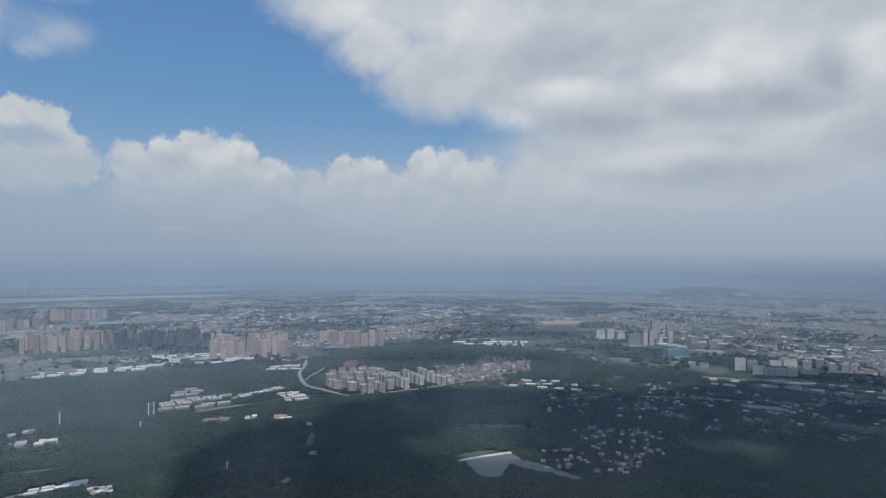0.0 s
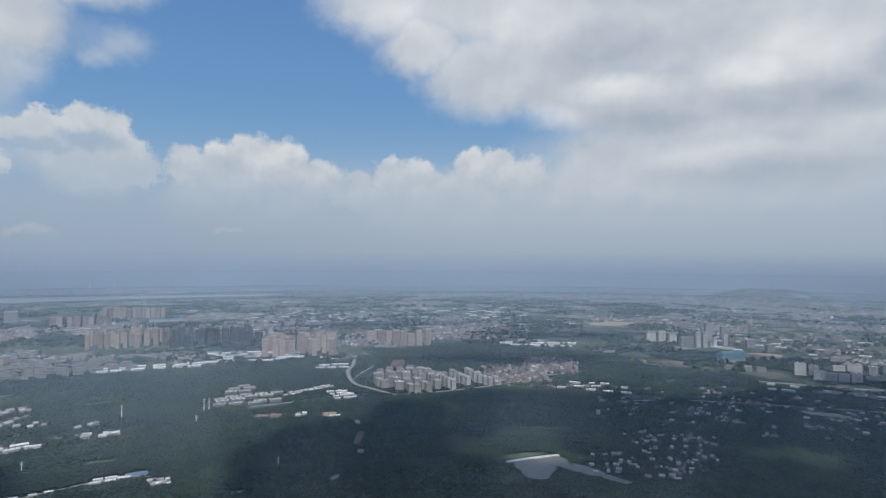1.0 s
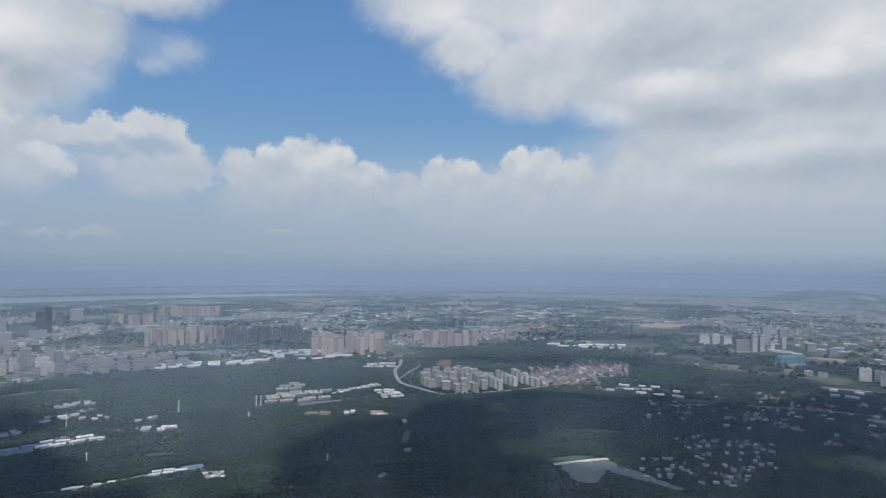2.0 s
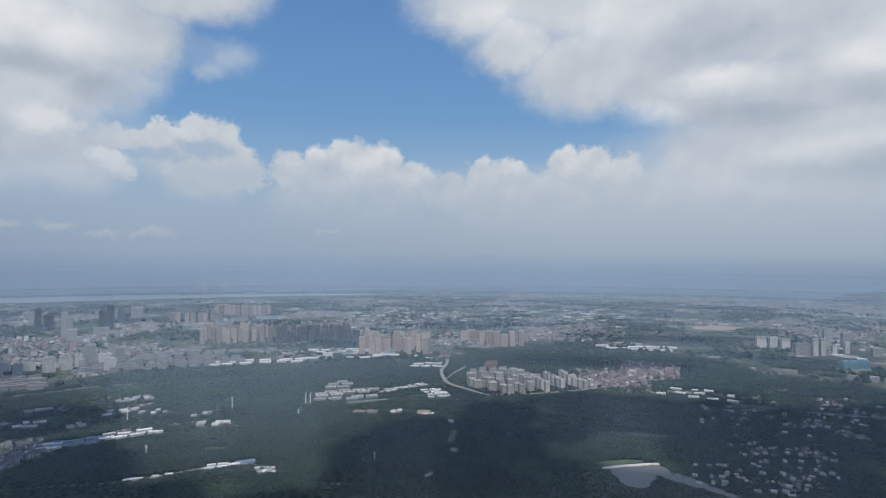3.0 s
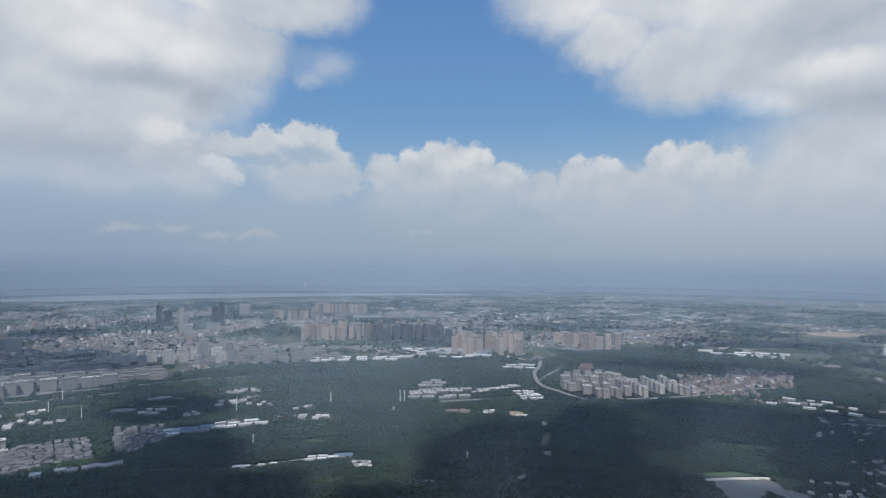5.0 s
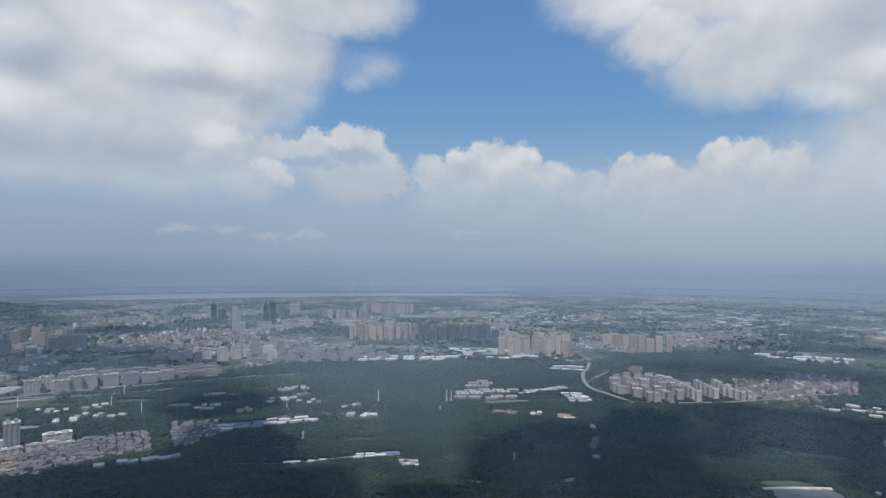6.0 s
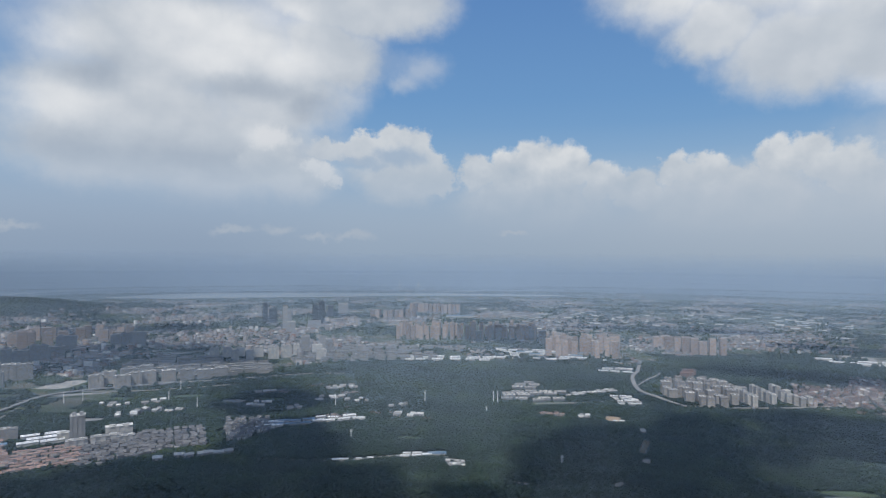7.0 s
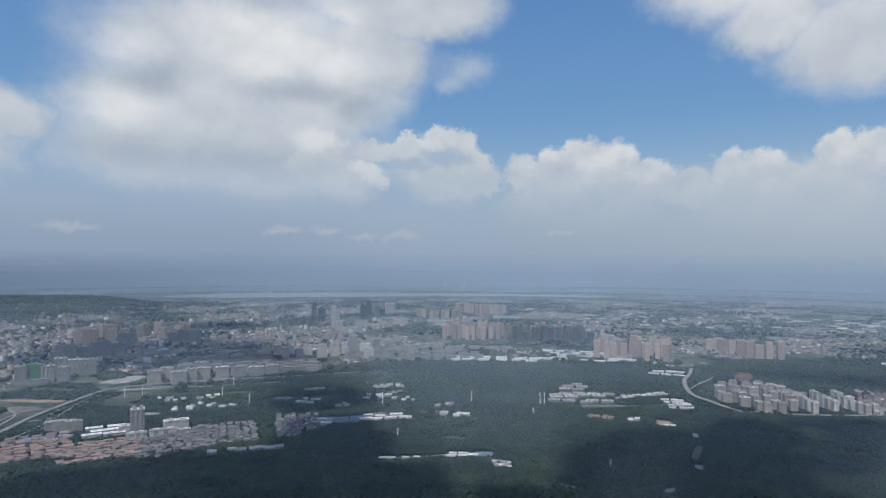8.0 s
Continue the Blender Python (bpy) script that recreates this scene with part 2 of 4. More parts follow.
M_BROWN = surface("brown_roof_tile", (0.20, 0.17, 0.155), scale=0.3, vary=0.25, island=True, tones=[(0.0, (0.11, 0.09, 0.085)), (0.4, (0.17, 0.12, 0.105)), (0.72, (0.21, 0.185, 0.175)), (0.9, (0.36, 0.35, 0.34))])
M_SLATEROWS = surface("grey_row_walls", (0.16, 0.16, 0.165), island=True, vary=0.6)
M_GREYROWS = surface("grey_row_roofs", (0.10, 0.10, 0.105), island=True, vary=0.6)
M_REDROWS = surface("red_row_roofs", (0.225, 0.15, 0.13), island=True, vary=0.35)
# airlight put into a base colour, for the opaque strips that imitate haze
M_HAZE = surface("haze_strip_paint", (0.272, 0.356, 0.466), scale=0.001, spread=0.04, vary=0.0, bump=0.0)
M_CITY = surface("mixed_town", (0.4, 0.4, 0.4), island=True, vary=0.25, tones=[(0.0, (0.27, 0.26, 0.25)), (0.22, (0.18, 0.18, 0.185)), (0.42, (0.25, 0.205, 0.185)), (0.6, (0.13, 0.135, 0.14)), (0.8, (0.5, 0.5, 0.49)), (0.89, (0.2, 0.135, 0.11))])


for matt in (M_HAZE, M_CLOUD):
    matt.node_tree.nodes["Principled BSDF"].inputs["Specular IOR Level"].default_value = 0.0


def leaf_material():
    """Foliage whose tone shifts from tree to tree and over stands of several sizes."""
    m = surface("foliage", (0.026, 0.042, 0.026), scale=0.02, spread=0.25, vary=0.1, island=True)
    m.node_tree.nodes["Principled BSDF"].inputs["Specular IOR Level"].default_value = 0.3
    g = Graph(m.node_tree)
    pos = g.node("ShaderNodeNewGeometry").outputs["Position"]
    stand_tone = g.math("ADD", g.math("MULTIPLY", g.noise(pos, 0.0055, 3.0).outputs["Fac"], 0.65), g.math("MULTIPLY", g.noise(pos, 0.028, 4.0).outputs["Fac"], 0.35))
    tone = g.ramp(stand_tone, [(0.36, (0.0085, 0.019, 0.012)), (0.47, (0.011, 0.0225, 0.0125)), (0.55, (0.0165, 0.031, 0.0145)), (0.66, (0.037, 0.053, 0.020))])
    for n in m.node_tree.nodes:
        if n.bl_idname == "ShaderNodeMix":
            g.put(n.inputs[6], tone)
    return m


M_LEAF = leaf_material()


def ground_material():
    m = bpy.data.materials.new("land")
    m.use_nodes = True
    g = Graph(m.node_tree)
    bsdf = m.node_tree.nodes["Principled BSDF"]
    pos = g.node("ShaderNodeNewGeometry").outputs["Position"]
    town = g.node("ShaderNodeAttribute")
    town.attribute_name = "town"
    town = town.outputs["Fac"]
    wood = g.ramp(g.noise(pos, 0.01, 5.0).outputs["Fac"], [(0.3, (0.010, 0.020, 0.012)), (0.55, (0.015, 0.028, 0.014)), (0.75, (0.030, 0.044, 0.019))])
    cell = g.node("ShaderNodeTexVoronoi")
    g.put(cell.inputs["Vector"], g.vec("ADD", pos, g.vec("MULTIPLY", g.noise(pos, 0.012, 3.0).outputs["Color"], (60.0, 60.0, 0.0))))
    cell.inputs["Scale"].default_value = 0.016
    parts = g.node("ShaderNodeSeparateColor")
    g.put(parts.inputs[0], cell.outputs["Color"])
    plots = g.ramp(parts.outputs[0], [(0.0, (0.035, 0.052, 0.03)), (0.38, (0.05, 0.068, 0.036)), (0.62, (0.075, 0.09, 0.055)), (0.76, (0.11, 0.11, 0.09)), (0.89, (0.17, 0.16, 0.145)), (0.97, (0.32, 0.31, 0.29))], constant=True)
    fine = g.ramp(g.noise(pos, 0.06, 6.0, 0.7).outputs["Fac"], [(0.35, (0.6, 0.62, 0.6)), (0.65, (1.25, 1.22, 1.2))])
    both = g.mix(town, wood, plots)
    g.put(bsdf.inputs["Base Color"], g.mix(1.0, both, fine, "MULTIPLY"))
    bsdf.inputs["Roughness"].default_value, bsdf.inputs["Specular IOR Level"].default_value = 0.95, 0.25
    return m


M_LAND = ground_material()

# ------------------------------------------------------------------ tools for building


def part(name, bm, material, parent, label=""):
    """One mesh object out of a bmesh, under a thing or under a part."""
    me = bpy.data.meshes.new(name)
    bm.to_mesh(me)
    bm.free()
    me.materials.append(material)
    ob = new(name, me)
    ob.parent = parent
    return tagged(ob, label)


def solid(name, verts, faces, material, parent=None):
    me = bpy.data.meshes.new(name)
    me.from_pydata(verts, [], faces)
    me.materials.append(material)
    ob = new(name, me)
    ob.parent = parent
    return ob


def box(bm, x, y, z, sx, sy, sz, bevel=0.0):
    """A box with its base's centre at x, y, z."""
    made = bmesh.ops.create_cube(bm, size=1.0, matrix=Matrix.LocRotScale((x, y, z + sz / 2), None, (sx, sy, sz)))
    if bevel:
        edges = list({e for v in made["verts"] for e in v.link_edges})
        bmesh.ops.bevel(bm, geom=edges, offset=bevel, segments=1, affect="EDGES")
    return bm


def boxes(*rows):
    bm = bmesh.new()
    for row in rows:
        box(bm, *row)
    return bm


def hill(x, y):
    """The height of the land."""
    r = math.hypot(x, y)
    k = min(max((r - 300) / 300, 0), 1) * min(max((1750 - r) / 500, 0), 1)
    near = 4 * k * noise.noise((x / 420, y / 420, 3.7)) + 2 * k * noise.noise((x / 170, y / 170, 9.1))
    far = min(max((r - 4300) / 680, 0), 1)
    az = math.degrees(math.atan2(-x, y))
    bump = 0.75 + 0.5 * noise.noise((az / 9, 1.3, 0.2)) + 0.2 * noise.noise((az / 2.5, 4.1, 0.6))
    ridge = 56 * far ** 1.5 + 6 * far * bump
    ridge += 80 * math.exp(-(abs(az - 68) / 8.5) ** 3) * math.exp(-((r - 3800) / 380) ** 2) * (0.85 + 0.3 * bump)
    ridge += 62 * math.exp(-(abs(az + 23.4) / 3.6) ** 4) * math.exp(-((r - 4720) / 200) ** 2) * (0.9 + 0.15 * bump)
    return near + ridge


def polar(az, r):
    return (-math.sin(radians(az)) * r, math.cos(radians(az)) * r)


CLEAR = []                              # x, y, radius: ground that the woods keep clear of


def clear(x, y, radius):
    CLEAR.append((x, y, radius))


ROWS_TURN = 25.0                        # the long sides of most blocks face the same way


def stand(proto, x, y, turn=ROWS_TURN, sx=1.0, sy=1.0, sz=1.0, sink=0.4):
    ob = copy_thing(proto, pose(x, y, hill(x, y) - sink, 0, 0, turn) @ Matrix.Diagonal((sx, sy, sz, 1)))
    return ob


def drop(proto):
    """Take away a pattern that was only there to be copied."""
    for o in (*proto.children_recursive, proto):
        bpy.data.objects.remove(o)


def thing(name, label, category, group=""):
    return tagged(new(name), label, category, group)

# ------------------------------------------------------------------ the land


EDGE_AZ = [-180, -60, -36, -20, -13, -10, 0, 9, 11, 13, 20, 30, 42, 53, 60, 66, 72, 100, 180]
EDGE_R = [1300, 1300, 1450, 1690, 1840, 1990, 2080, 1980, 1880, 1740, 1760, 1790, 1690, 1560, 1400, 1330, 1300, 1300, 1300]


def wood_edge(az):
    return float(np.interp(az, EDGE_AZ, EDGE_R))


def build_ground():
    radii = [0, 120, 250, 380, 500, 600] + list(np.arange(680, 2000, 24)) + list(np.arange(2000, 3600, 60)) + list(np.arange(3600, 4700, 80)) + list(np.arange(4700, 4996, 22)) + [5060, 5200]
    count = 300
    verts, faces, town = [(0, 0, hill(0, 0))], [], [0.0]
    for r in radii[1:]:
        for i in range(count):
            az = -180 + 360 * i / count
            x, y = polar(az, r)
            verts.append((x, y, hill(x, y)))
            wobble = 90 * noise.noise((x / 200, y / 200, 2.2))
            town.append(min(max((r + wobble - wood_edge(az)) / 120, 0), 1))
    for i in range(count):
        faces.append((0, 1 + (i + 1) % count, 1 + i))
    for k in range(len(radii) - 2):
        a, b = 1 + k * count, 1 + (k + 1) * count
        for i in range(count):
            j = (i + 1) % count
            faces.append((a + i, a + j, b + j, b + i))
    faces = [f[::-1] for f in faces]
    ob = solid("ground", verts, faces, M_LAND)
    attr = ob.data.attributes.new("town", "FLOAT", "POINT")
    attr.data.foreach_set("value", town)
    for p in ob.data.polygons:
        p.use_smooth = True
    if ob.data.polygons[400].normal.z < 0:
        ob.data.flip_normals()
    return tagged(ob, "wide plain of dark woods, fields and hazy town", "ground", kind="structure")


build_ground()


def patch(name, label, category, x, y, rx, ry, turn, material, lift=0.9, seed=0.0, rough=0.3, kind="structure", open_ground=True, square=False):
    """A flat piece of ground with an uneven outline, laid on the land."""
    turns, rings = 40, 5
    verts, faces = [(x, y, hill(x, y) + lift)], []
    c, s = math.cos(radians(turn)), math.sin(radians(turn))
    for k in range(1, rings + 1):
        for i in range(turns):
            a = 2 * math.pi * i / turns
            w = 1 + rough * (noise.noise((math.cos(a) * 1.3, math.sin(a) * 1.3, seed)) * 1.4 + 0.5 * noise.noise((math.cos(a) * 4, math.sin(a) * 4, seed + 5)))
            ca, sa = math.cos(a), math.sin(a)
            if square:
                ca, sa = math.copysign(abs(ca) ** 0.3, ca), math.copysign(abs(sa) ** 0.3, sa)
            u, v = rx * w * ca * k / rings, ry * w * sa * k / rings
            px, py = x + u * c - v * s, y + u * s + v * c
            verts.append((px, py, hill(px, py) + lift))
    for i in range(turns):
        j = (i + 1) % turns
        faces.append((0, 1 + i, 1 + j))
        for k in range(rings - 1):
            a, b = 1 + k * turns, 1 + (k + 1) * turns
            faces.append((a + i, b + i, b + j, a + j))
    if open_ground:
        long, short = max(rx, ry), min(rx, ry)
        count = max(1, int(long / short * 1.5))
        for k in range(-count, count + 1):
            q = k / count * (long - short * 0.6)
            ox, oy = (q, 0) if rx > ry else (0, q)
            px, py = x + ox * c - oy * s, y + ox * s + oy * c
            clear(px, py, short * 0.95)
            far = math.hypot(px, py)
            clear(px * (1 - 13 / far), py * (1 - 13 / far), short * 0.75)
    return tagged(solid(name, verts, faces, material), label, category, kind=kind)


def spline(points, step=12.0):
    pts = [Vector((*p, 0)) for p in points]
    pts = [pts[0] * 2 - pts[1]] + pts + [pts[-1] * 2 - pts[-2]]
    out = []
    for a, b, c, d in zip(pts, pts[1:], pts[2:], pts[3:]):
        n = max(2, int((c - b).length / step))
        for i in range(n):
            t = i / n
            out.append(0.5 * ((2 * b) + (c - a) * t + (2 * a - 5 * b + 4 * c - d) * t * t + (3 * b - a - 3 * c + d) * t ** 3))
    return out + [pts[-2]]


def road(name, label, points, width, material=None, height=0.0, piers=False, lift=1.3):
    """A road along points: a deck with edges of its own; a raised one stands on piers."""
    line = spline(points)
    verts, faces = [], []
    n = len(line)
    for i, p in enumerate(line):
        d = (line[min(i + 1, n - 1)] - line[max(i - 1, 0)]).normalized()
        side = Vector((-d.y, d.x, 0)) * width / 2
        ramp = min(1, i / 6, (n - 1 - i) / 6) if height else 0
        z = max(hill(p.x, p.y), hill(*(p + side).xy), hill(*(p - side).xy)) + lift + height * ramp
        thick = 1.6 if height else 1.5
        for k, q in enumerate((p + side, p - side)):
            verts.append((q.x, q.y, z))
            verts.append((q.x, q.y, z - thick))
        if not height or ramp < 1:
            clear(p.x, p.y, width * 0.75)
            if name == "street":
                clear(p.x * (1 - 15 / p.length), p.y * (1 - 15 / p.length), width * 0.6)
        else:
            clear(p.x, p.y, width * 0.6)
    for i in range(n - 1):
        a, b = i * 4, i * 4 + 4
        faces += [(a, a + 2, b + 2, b), (a, b, b + 1, a + 1), (a + 2, a + 3, b + 3, b + 2), (a + 1, b + 1, b + 3, a + 3)]
    ob = tagged(solid(name, verts, faces, material or M_PALE), label, "road", kind="structure")
    if piers:
        for i in range(3, n - 3, 3):
            p = line[i]
            base = hill(p.x, p.y)
            part("pier", boxes((p.x, p.y, base - 1, 2.2, 2.2, verts[i * 4][2] - base)), M_PALE, ob)
    return ob


def prism(outline, z0, z1):
    """A closed upright solid over an outline of x, y corners."""
    bm = bmesh.new()
    low, top = [[bm.verts.new((x, y, z)) for x, y in outline] for z in (z0, z1)]
    bm.faces.new(low[::-1]), bm.faces.new(top)
    n = len(outline)
    for i in range(n):
        j = (i + 1) % n
        bm.faces.new((low[i], low[j], top[j], top[i]))
    bmesh.ops.recalc_face_normals(bm, faces=bm.faces)
    return bm


# water
def river(label, azimuths, inner, outer):
    """A river across the plain: its near and far banks by azimuth."""
    verts, faces, rows_across = [], [], 6
    steps = np.arange(azimuths[0], azimuths[-1] + 0.01, 0.5)
    for k, az in enumerate(steps):
        lo, hi = np.interp(az, azimuths, inner), np.interp(az, azimuths, outer)
        lo, hi = lo + 14 * noise.noise((az / 1.7, 0.3, 2.0)), hi + 10 * noise.noise((az / 2.3, 5.3, 1.0))
        for i in range(rows_across):
            x, y = polar(az, lo + (hi - lo) * i / (rows_across - 1))
            verts.append((x, y, hill(x, y) + 1.5))
        if k:
            p, q = (k - 1) * rows_across, k * rows_across
            faces += [(p + i, q + i, q + i + 1, p + i + 1) for i in range(rows_across - 1)]
    return tagged(solid("river", [v for v in verts], [f[::-1] for f in faces], M_SILT), label, "river", kind="structure")


river("broad pale grey river in the haze", [19, 27, 34, 43, 54, 59], [4580, 4530, 4500, 4470, 4480, 4580], [4610, 4640, 4660, 4690, 4700, 4620])
river("pale far bend of the river", [59, 62, 66, 71, 77], [4930, 4890, 4790, 4680, 4600], [4950, 4960, 4890, 4790, 4700])
river("thin far arm of the river", [16, 22, 28, 31], [4890, 4810, 4750, 4700], [4910, 4850, 4790, 4715])


def shore(points, ragged, lift):
    """A level sheet of water inside a smooth closed shore with a ragged edge."""
    line = spline([*points, points[0]], 4.0)[:-1]
    mid = sum(line, Vector()) / len(line)
    z = max(hill(*p.xy) for p in line) + lift
    bm = bmesh.new()
    edge = []
    for p in line:
        out = (p - mid).normalized() * ragged * noise.noise((p.x / 7, p.y / 7, 2.4))
        edge.append(bm.verts.new((p.x + out.x, p.y + out.y, z)))
    bmesh.ops.triangle_fill(bm, use_beauty=True, edges=[bm.edges.new((a, b)) for a, b in zip(edge, edge[1:] + edge[:1])])
    bmesh.ops.recalc_face_normals(bm, faces=bm.faces)
    if next(iter(bm.faces)).normal.z < 0:
        bmesh.ops.reverse_faces(bm, faces=bm.faces)
    return bm


def reservoir():
    """A pond behind a low curved dam, with an arm that runs off to one side."""
    outline = [(34, 903), (70, 922), (106, 938), (128, 908), (150, 886), (168, 862), (190, 838), (184, 828), (150, 854), (126, 868), (106, 886), (92, 874), (80, 842), (62, 838), (48, 848), (42, 876)]
    pond = part("pond", shore(outline, 5.0, 0.5), M_POND, None)
    tagged(pond, "still grey pond among dark woods", "pond", kind="structure")
    for x, y, r in ((60, 890, 38), (90, 912, 26), (66, 856, 24), (124, 886, 19), (146, 868, 14), (166, 852, 12), (182, 836, 9), (60, 925, 22), (92, 938, 14), (32, 920, 14)):
        clear(x, y, r)
    line = spline([(26, 903), (48, 916), (78, 931), (110, 944)], 8.0)
    dam = tagged(new("dam"), "long pale concrete dam along a pond", "dam")
    z = max(hill(*p.xy) for p in line)
    for width, low, high, name, material in ((5.0, -5, 1.3, "dam_wall", M_SAND), (2.2, 1.3, 2.0, "parapet", M_SHEET)):
        left, right = [], []
        for a, b in zip(line, line[1:] + [line[-1] * 2 - line[-2]]):
            d = (b - a).normalized()
            side = Vector((-d.y, d.x, 0)) * width / 2
            left.append((a + side).xy[:]), right.append((a - side).xy[:])
        part(name, prism(right + left[::-1], z + low, z + high), material, dam)


reservoir()

# roads
road("viaduct", "pale elevated expressway curving past apartment towers", [(-390, 1760), (-368, 1640), (-358, 1540), (-312, 1404), (-257, 1350), (-206, 1318)], 9, height=5.0, piers=True)
road("viaduct", "pale slip road beside the expressway", [(-318, 1680), (-312, 1600), (-322, 1530), (-330, 1470)], 5, height=5.0, piers=True)
road("street", "pale street along the foot of apartment towers", [(-206, 1318), (-103, 1362), (0, 1426), (66, 1490), (128, 1566), (190, 1600)], 8)
road("street", "long pale street at the edge of the woods", [(-1330, 900), (-1250, 960), (-1150, 1080), (-1080, 1180), (-1000, 1240)], 8)
for shift in (0, 9):
    road("carriageway", "pale expressway carriageway crossing the green belt", [(-1120 - shift, 330 + shift * 0.3), (-1186 - shift, 426 + shift * 0.3), (-1243 - shift, 490 + shift * 0.5), (-1293 - shift, 558 + shift * 0.6), (-1347 - shift, 640 + shift * 0.6), (-1376 - shift * 0.5, 706 + shift * 0.6), (-1352, 790 + shift), (-1290, 880 + shift), (-1215, 990 + shift)], 5.5, M_ROAD, height=2.5, piers=True)
road("slip_road", "curving slip road of a motorway junction", [(-1110, 372), (-1150, 440), (-1205, 512), (-1262, 566), (-1318, 618)], 4.5, M_PALE, height=1.5, piers=True)
road("slip_road", "curving slip road of a motorway junction", [(-1215, 400), (-1290, 470), (-1316, 520), (-1296, 556), (-1250, 552), (-1226, 520), (-1238, 486)], 4.0, M_PALE)
road("slip_road", "curving slip road of a motorway junction", [(-1180, 380), (-1262, 462), (-1300, 490), (-1345, 500), (-1420, 480)], 4.0, M_PALE)
road("slip_road", "straight slip road of a motorway junction", [(-1155, 470), (-1190, 500), (-1222, 520), (-1262, 536)], 4.0, M_PALE)
road("slip_road", "pale frontage road by the motorway", [(-1440, 560), (-1400, 612), (-1372, 668), (-1350, 720), (-1300, 790)], 4.5, M_PALE)
road("street", "pale street through the green belt", [(-1380, 760), (-1270, 830), (-1190, 920), (-1130, 1000)], 7)
road("lane", "pale lane along a wooded valley", [(-700, 640), (-592, 700), (-520, 770), (-480, 800), (-430, 790)], 6, M_PALE)
road("lane", "pale lane past warehouses", [(-830, 780), (-760, 830), (-690, 900), (-600, 930)], 6, M_PALE)
road("lane", "pale lane through the trees", [(-470, 1180), (-400, 1230), (-330, 1290), (-260, 1320)], 7, M_PALE)
road("lane", "pale lane between villas", [(230, 1300), (420, 1330), (640, 1290), (880, 1250)], 4, M_PALE)
road("lane", "pale lane across the plain", [(430, 1560), (620, 1560), (800, 1500), (1050, 1430)], 8, M_PALE)

# fields and bare ground
patch("meadow", "bright grassy bank behind a dam", "meadow", 50, 934, 34, 10, 25, M_GRASS, lift=1.2, seed=4.2, rough=0.25)
patch("bare_ground", "bare yellow-brown building plot", "bare ground", -303, 1151, 15, 17, 20, M_SOIL, seed=1.5, square=True)
patch("bare_ground", "strip of pale bare soil in the woods", "bare ground", -318, 765, 21, 3.6, 5, M_PALE, seed=2.5)
patch("bare_ground", "broad bare brown building plot", "bare ground", -1400, 560, 70, 14, 30, M_SOIL, seed=3.5)
patch("bare_ground", "bare pale plot beside houses", "bare ground", 640, 1236, 45, 16, -20, M_PALE, seed=4.5)
patch("bare_ground", "big bare reddish building site", "bare ground", 570, 2850, 130, 70, 30, M_SOIL, seed=5.5)
patch("bare_ground", "orange bare plot behind offices", "bare ground", 835, 1960, 70, 60, -20, M_SOIL, seed=6.5)
patch("bare_strip", "narrow strip of bare brown earth in the woods", "bare ground", -214, 1005, 6.0, 36, 6, M_SOILGREY, seed=7.5, rough=0.08, square=True)
patch("yard", "pale concrete yard at the end of a green strip", "yard", -196, 936, 7, 9, 10, M_PALE, seed=8.5, rough=0.1, square=True)
patch("bare_ground", "pale bare plot in the woods", "bare ground", -209, 824, 5, 9, -30, M_PALE, seed=8.1, rough=0.25, square=True)
for x, y, rx, ry, turn, seed in ((-1120, 860, 34, 12, 35, 0.4), (-1010, 860, 26, 10, 30, 1.4), (-1240, 760, 40, 12, 40, 2.4), (-1230, 650, 36, 12, 30, 3.4), (-960, 930, 30, 10, 30, 4.4), (-440, 1200, 46, 14, 38, 5.4),
                                 (-1480, 640, 50, 16, 30, 6.4), (330, 1350, 40, 22, 0, 7.4), (760, 1080, 90, 24, -30, 8.4), (-560, 850, 20, 6, 25, 9.4), (110, 1090, 40, 10, 0, 9.9)):
    patch("meadow", "open green meadow between trees", "meadow", x, y, rx, ry, turn, M_GRASS, seed=seed)
patch("pond", "small pale pond in the green belt", "pond", -1006, 878, 22, 12, 30, M_PALE, lift=1.4, seed=2.7)
patch("plaza", "long pale plaza beside a motorway", "plaza", -1340, 752, 62, 6, 48, M_PALE, seed=6.1)
patch("plaza", "bare pale terrace in the green belt", "plaza", -1120, 640, 30, 9, 35, M_PALE, seed=6.6)

# ------------------------------------------------------------------ patterns of buildings


def bayed(wide, deep, bays, depth=1.2, share=0.5):
    """Outline of a block whose two long sides step out in bays."""
    pitch, front = wide / bays, []
    for i in range(bays):
        x = -wide / 2 + i * pitch
        front += [(x, -deep / 2), (x + pitch * share, -deep / 2), (x + pitch * share, -deep / 2 + depth), (x + pitch, -deep / 2 + depth)]
    return front + [(-x, -y) for x, y in front]


def tray(wide, deep, z, slab=0.6, rim=1.0):
    """A flat roof with a parapet all round, as one piece."""
    bm = boxes((0, 0, z, wide, deep, slab))
    top = max(bm.faces, key=lambda f: f.calc_center_median().z)
    bmesh.ops.inset_individual(bm, faces=[top], thickness=0.5)
    ring = [f for f in bm.faces if f is not top and f.calc_center_median().z > z + slab * 0.9]
    made = bmesh.ops.extrude_face_region(bm, geom=ring)
    bmesh.ops.translate(bm, verts=[v for v in made["geom"] if isinstance(v, bmesh.types.BMVert)], vec=(0, 0, rim))
    return bm


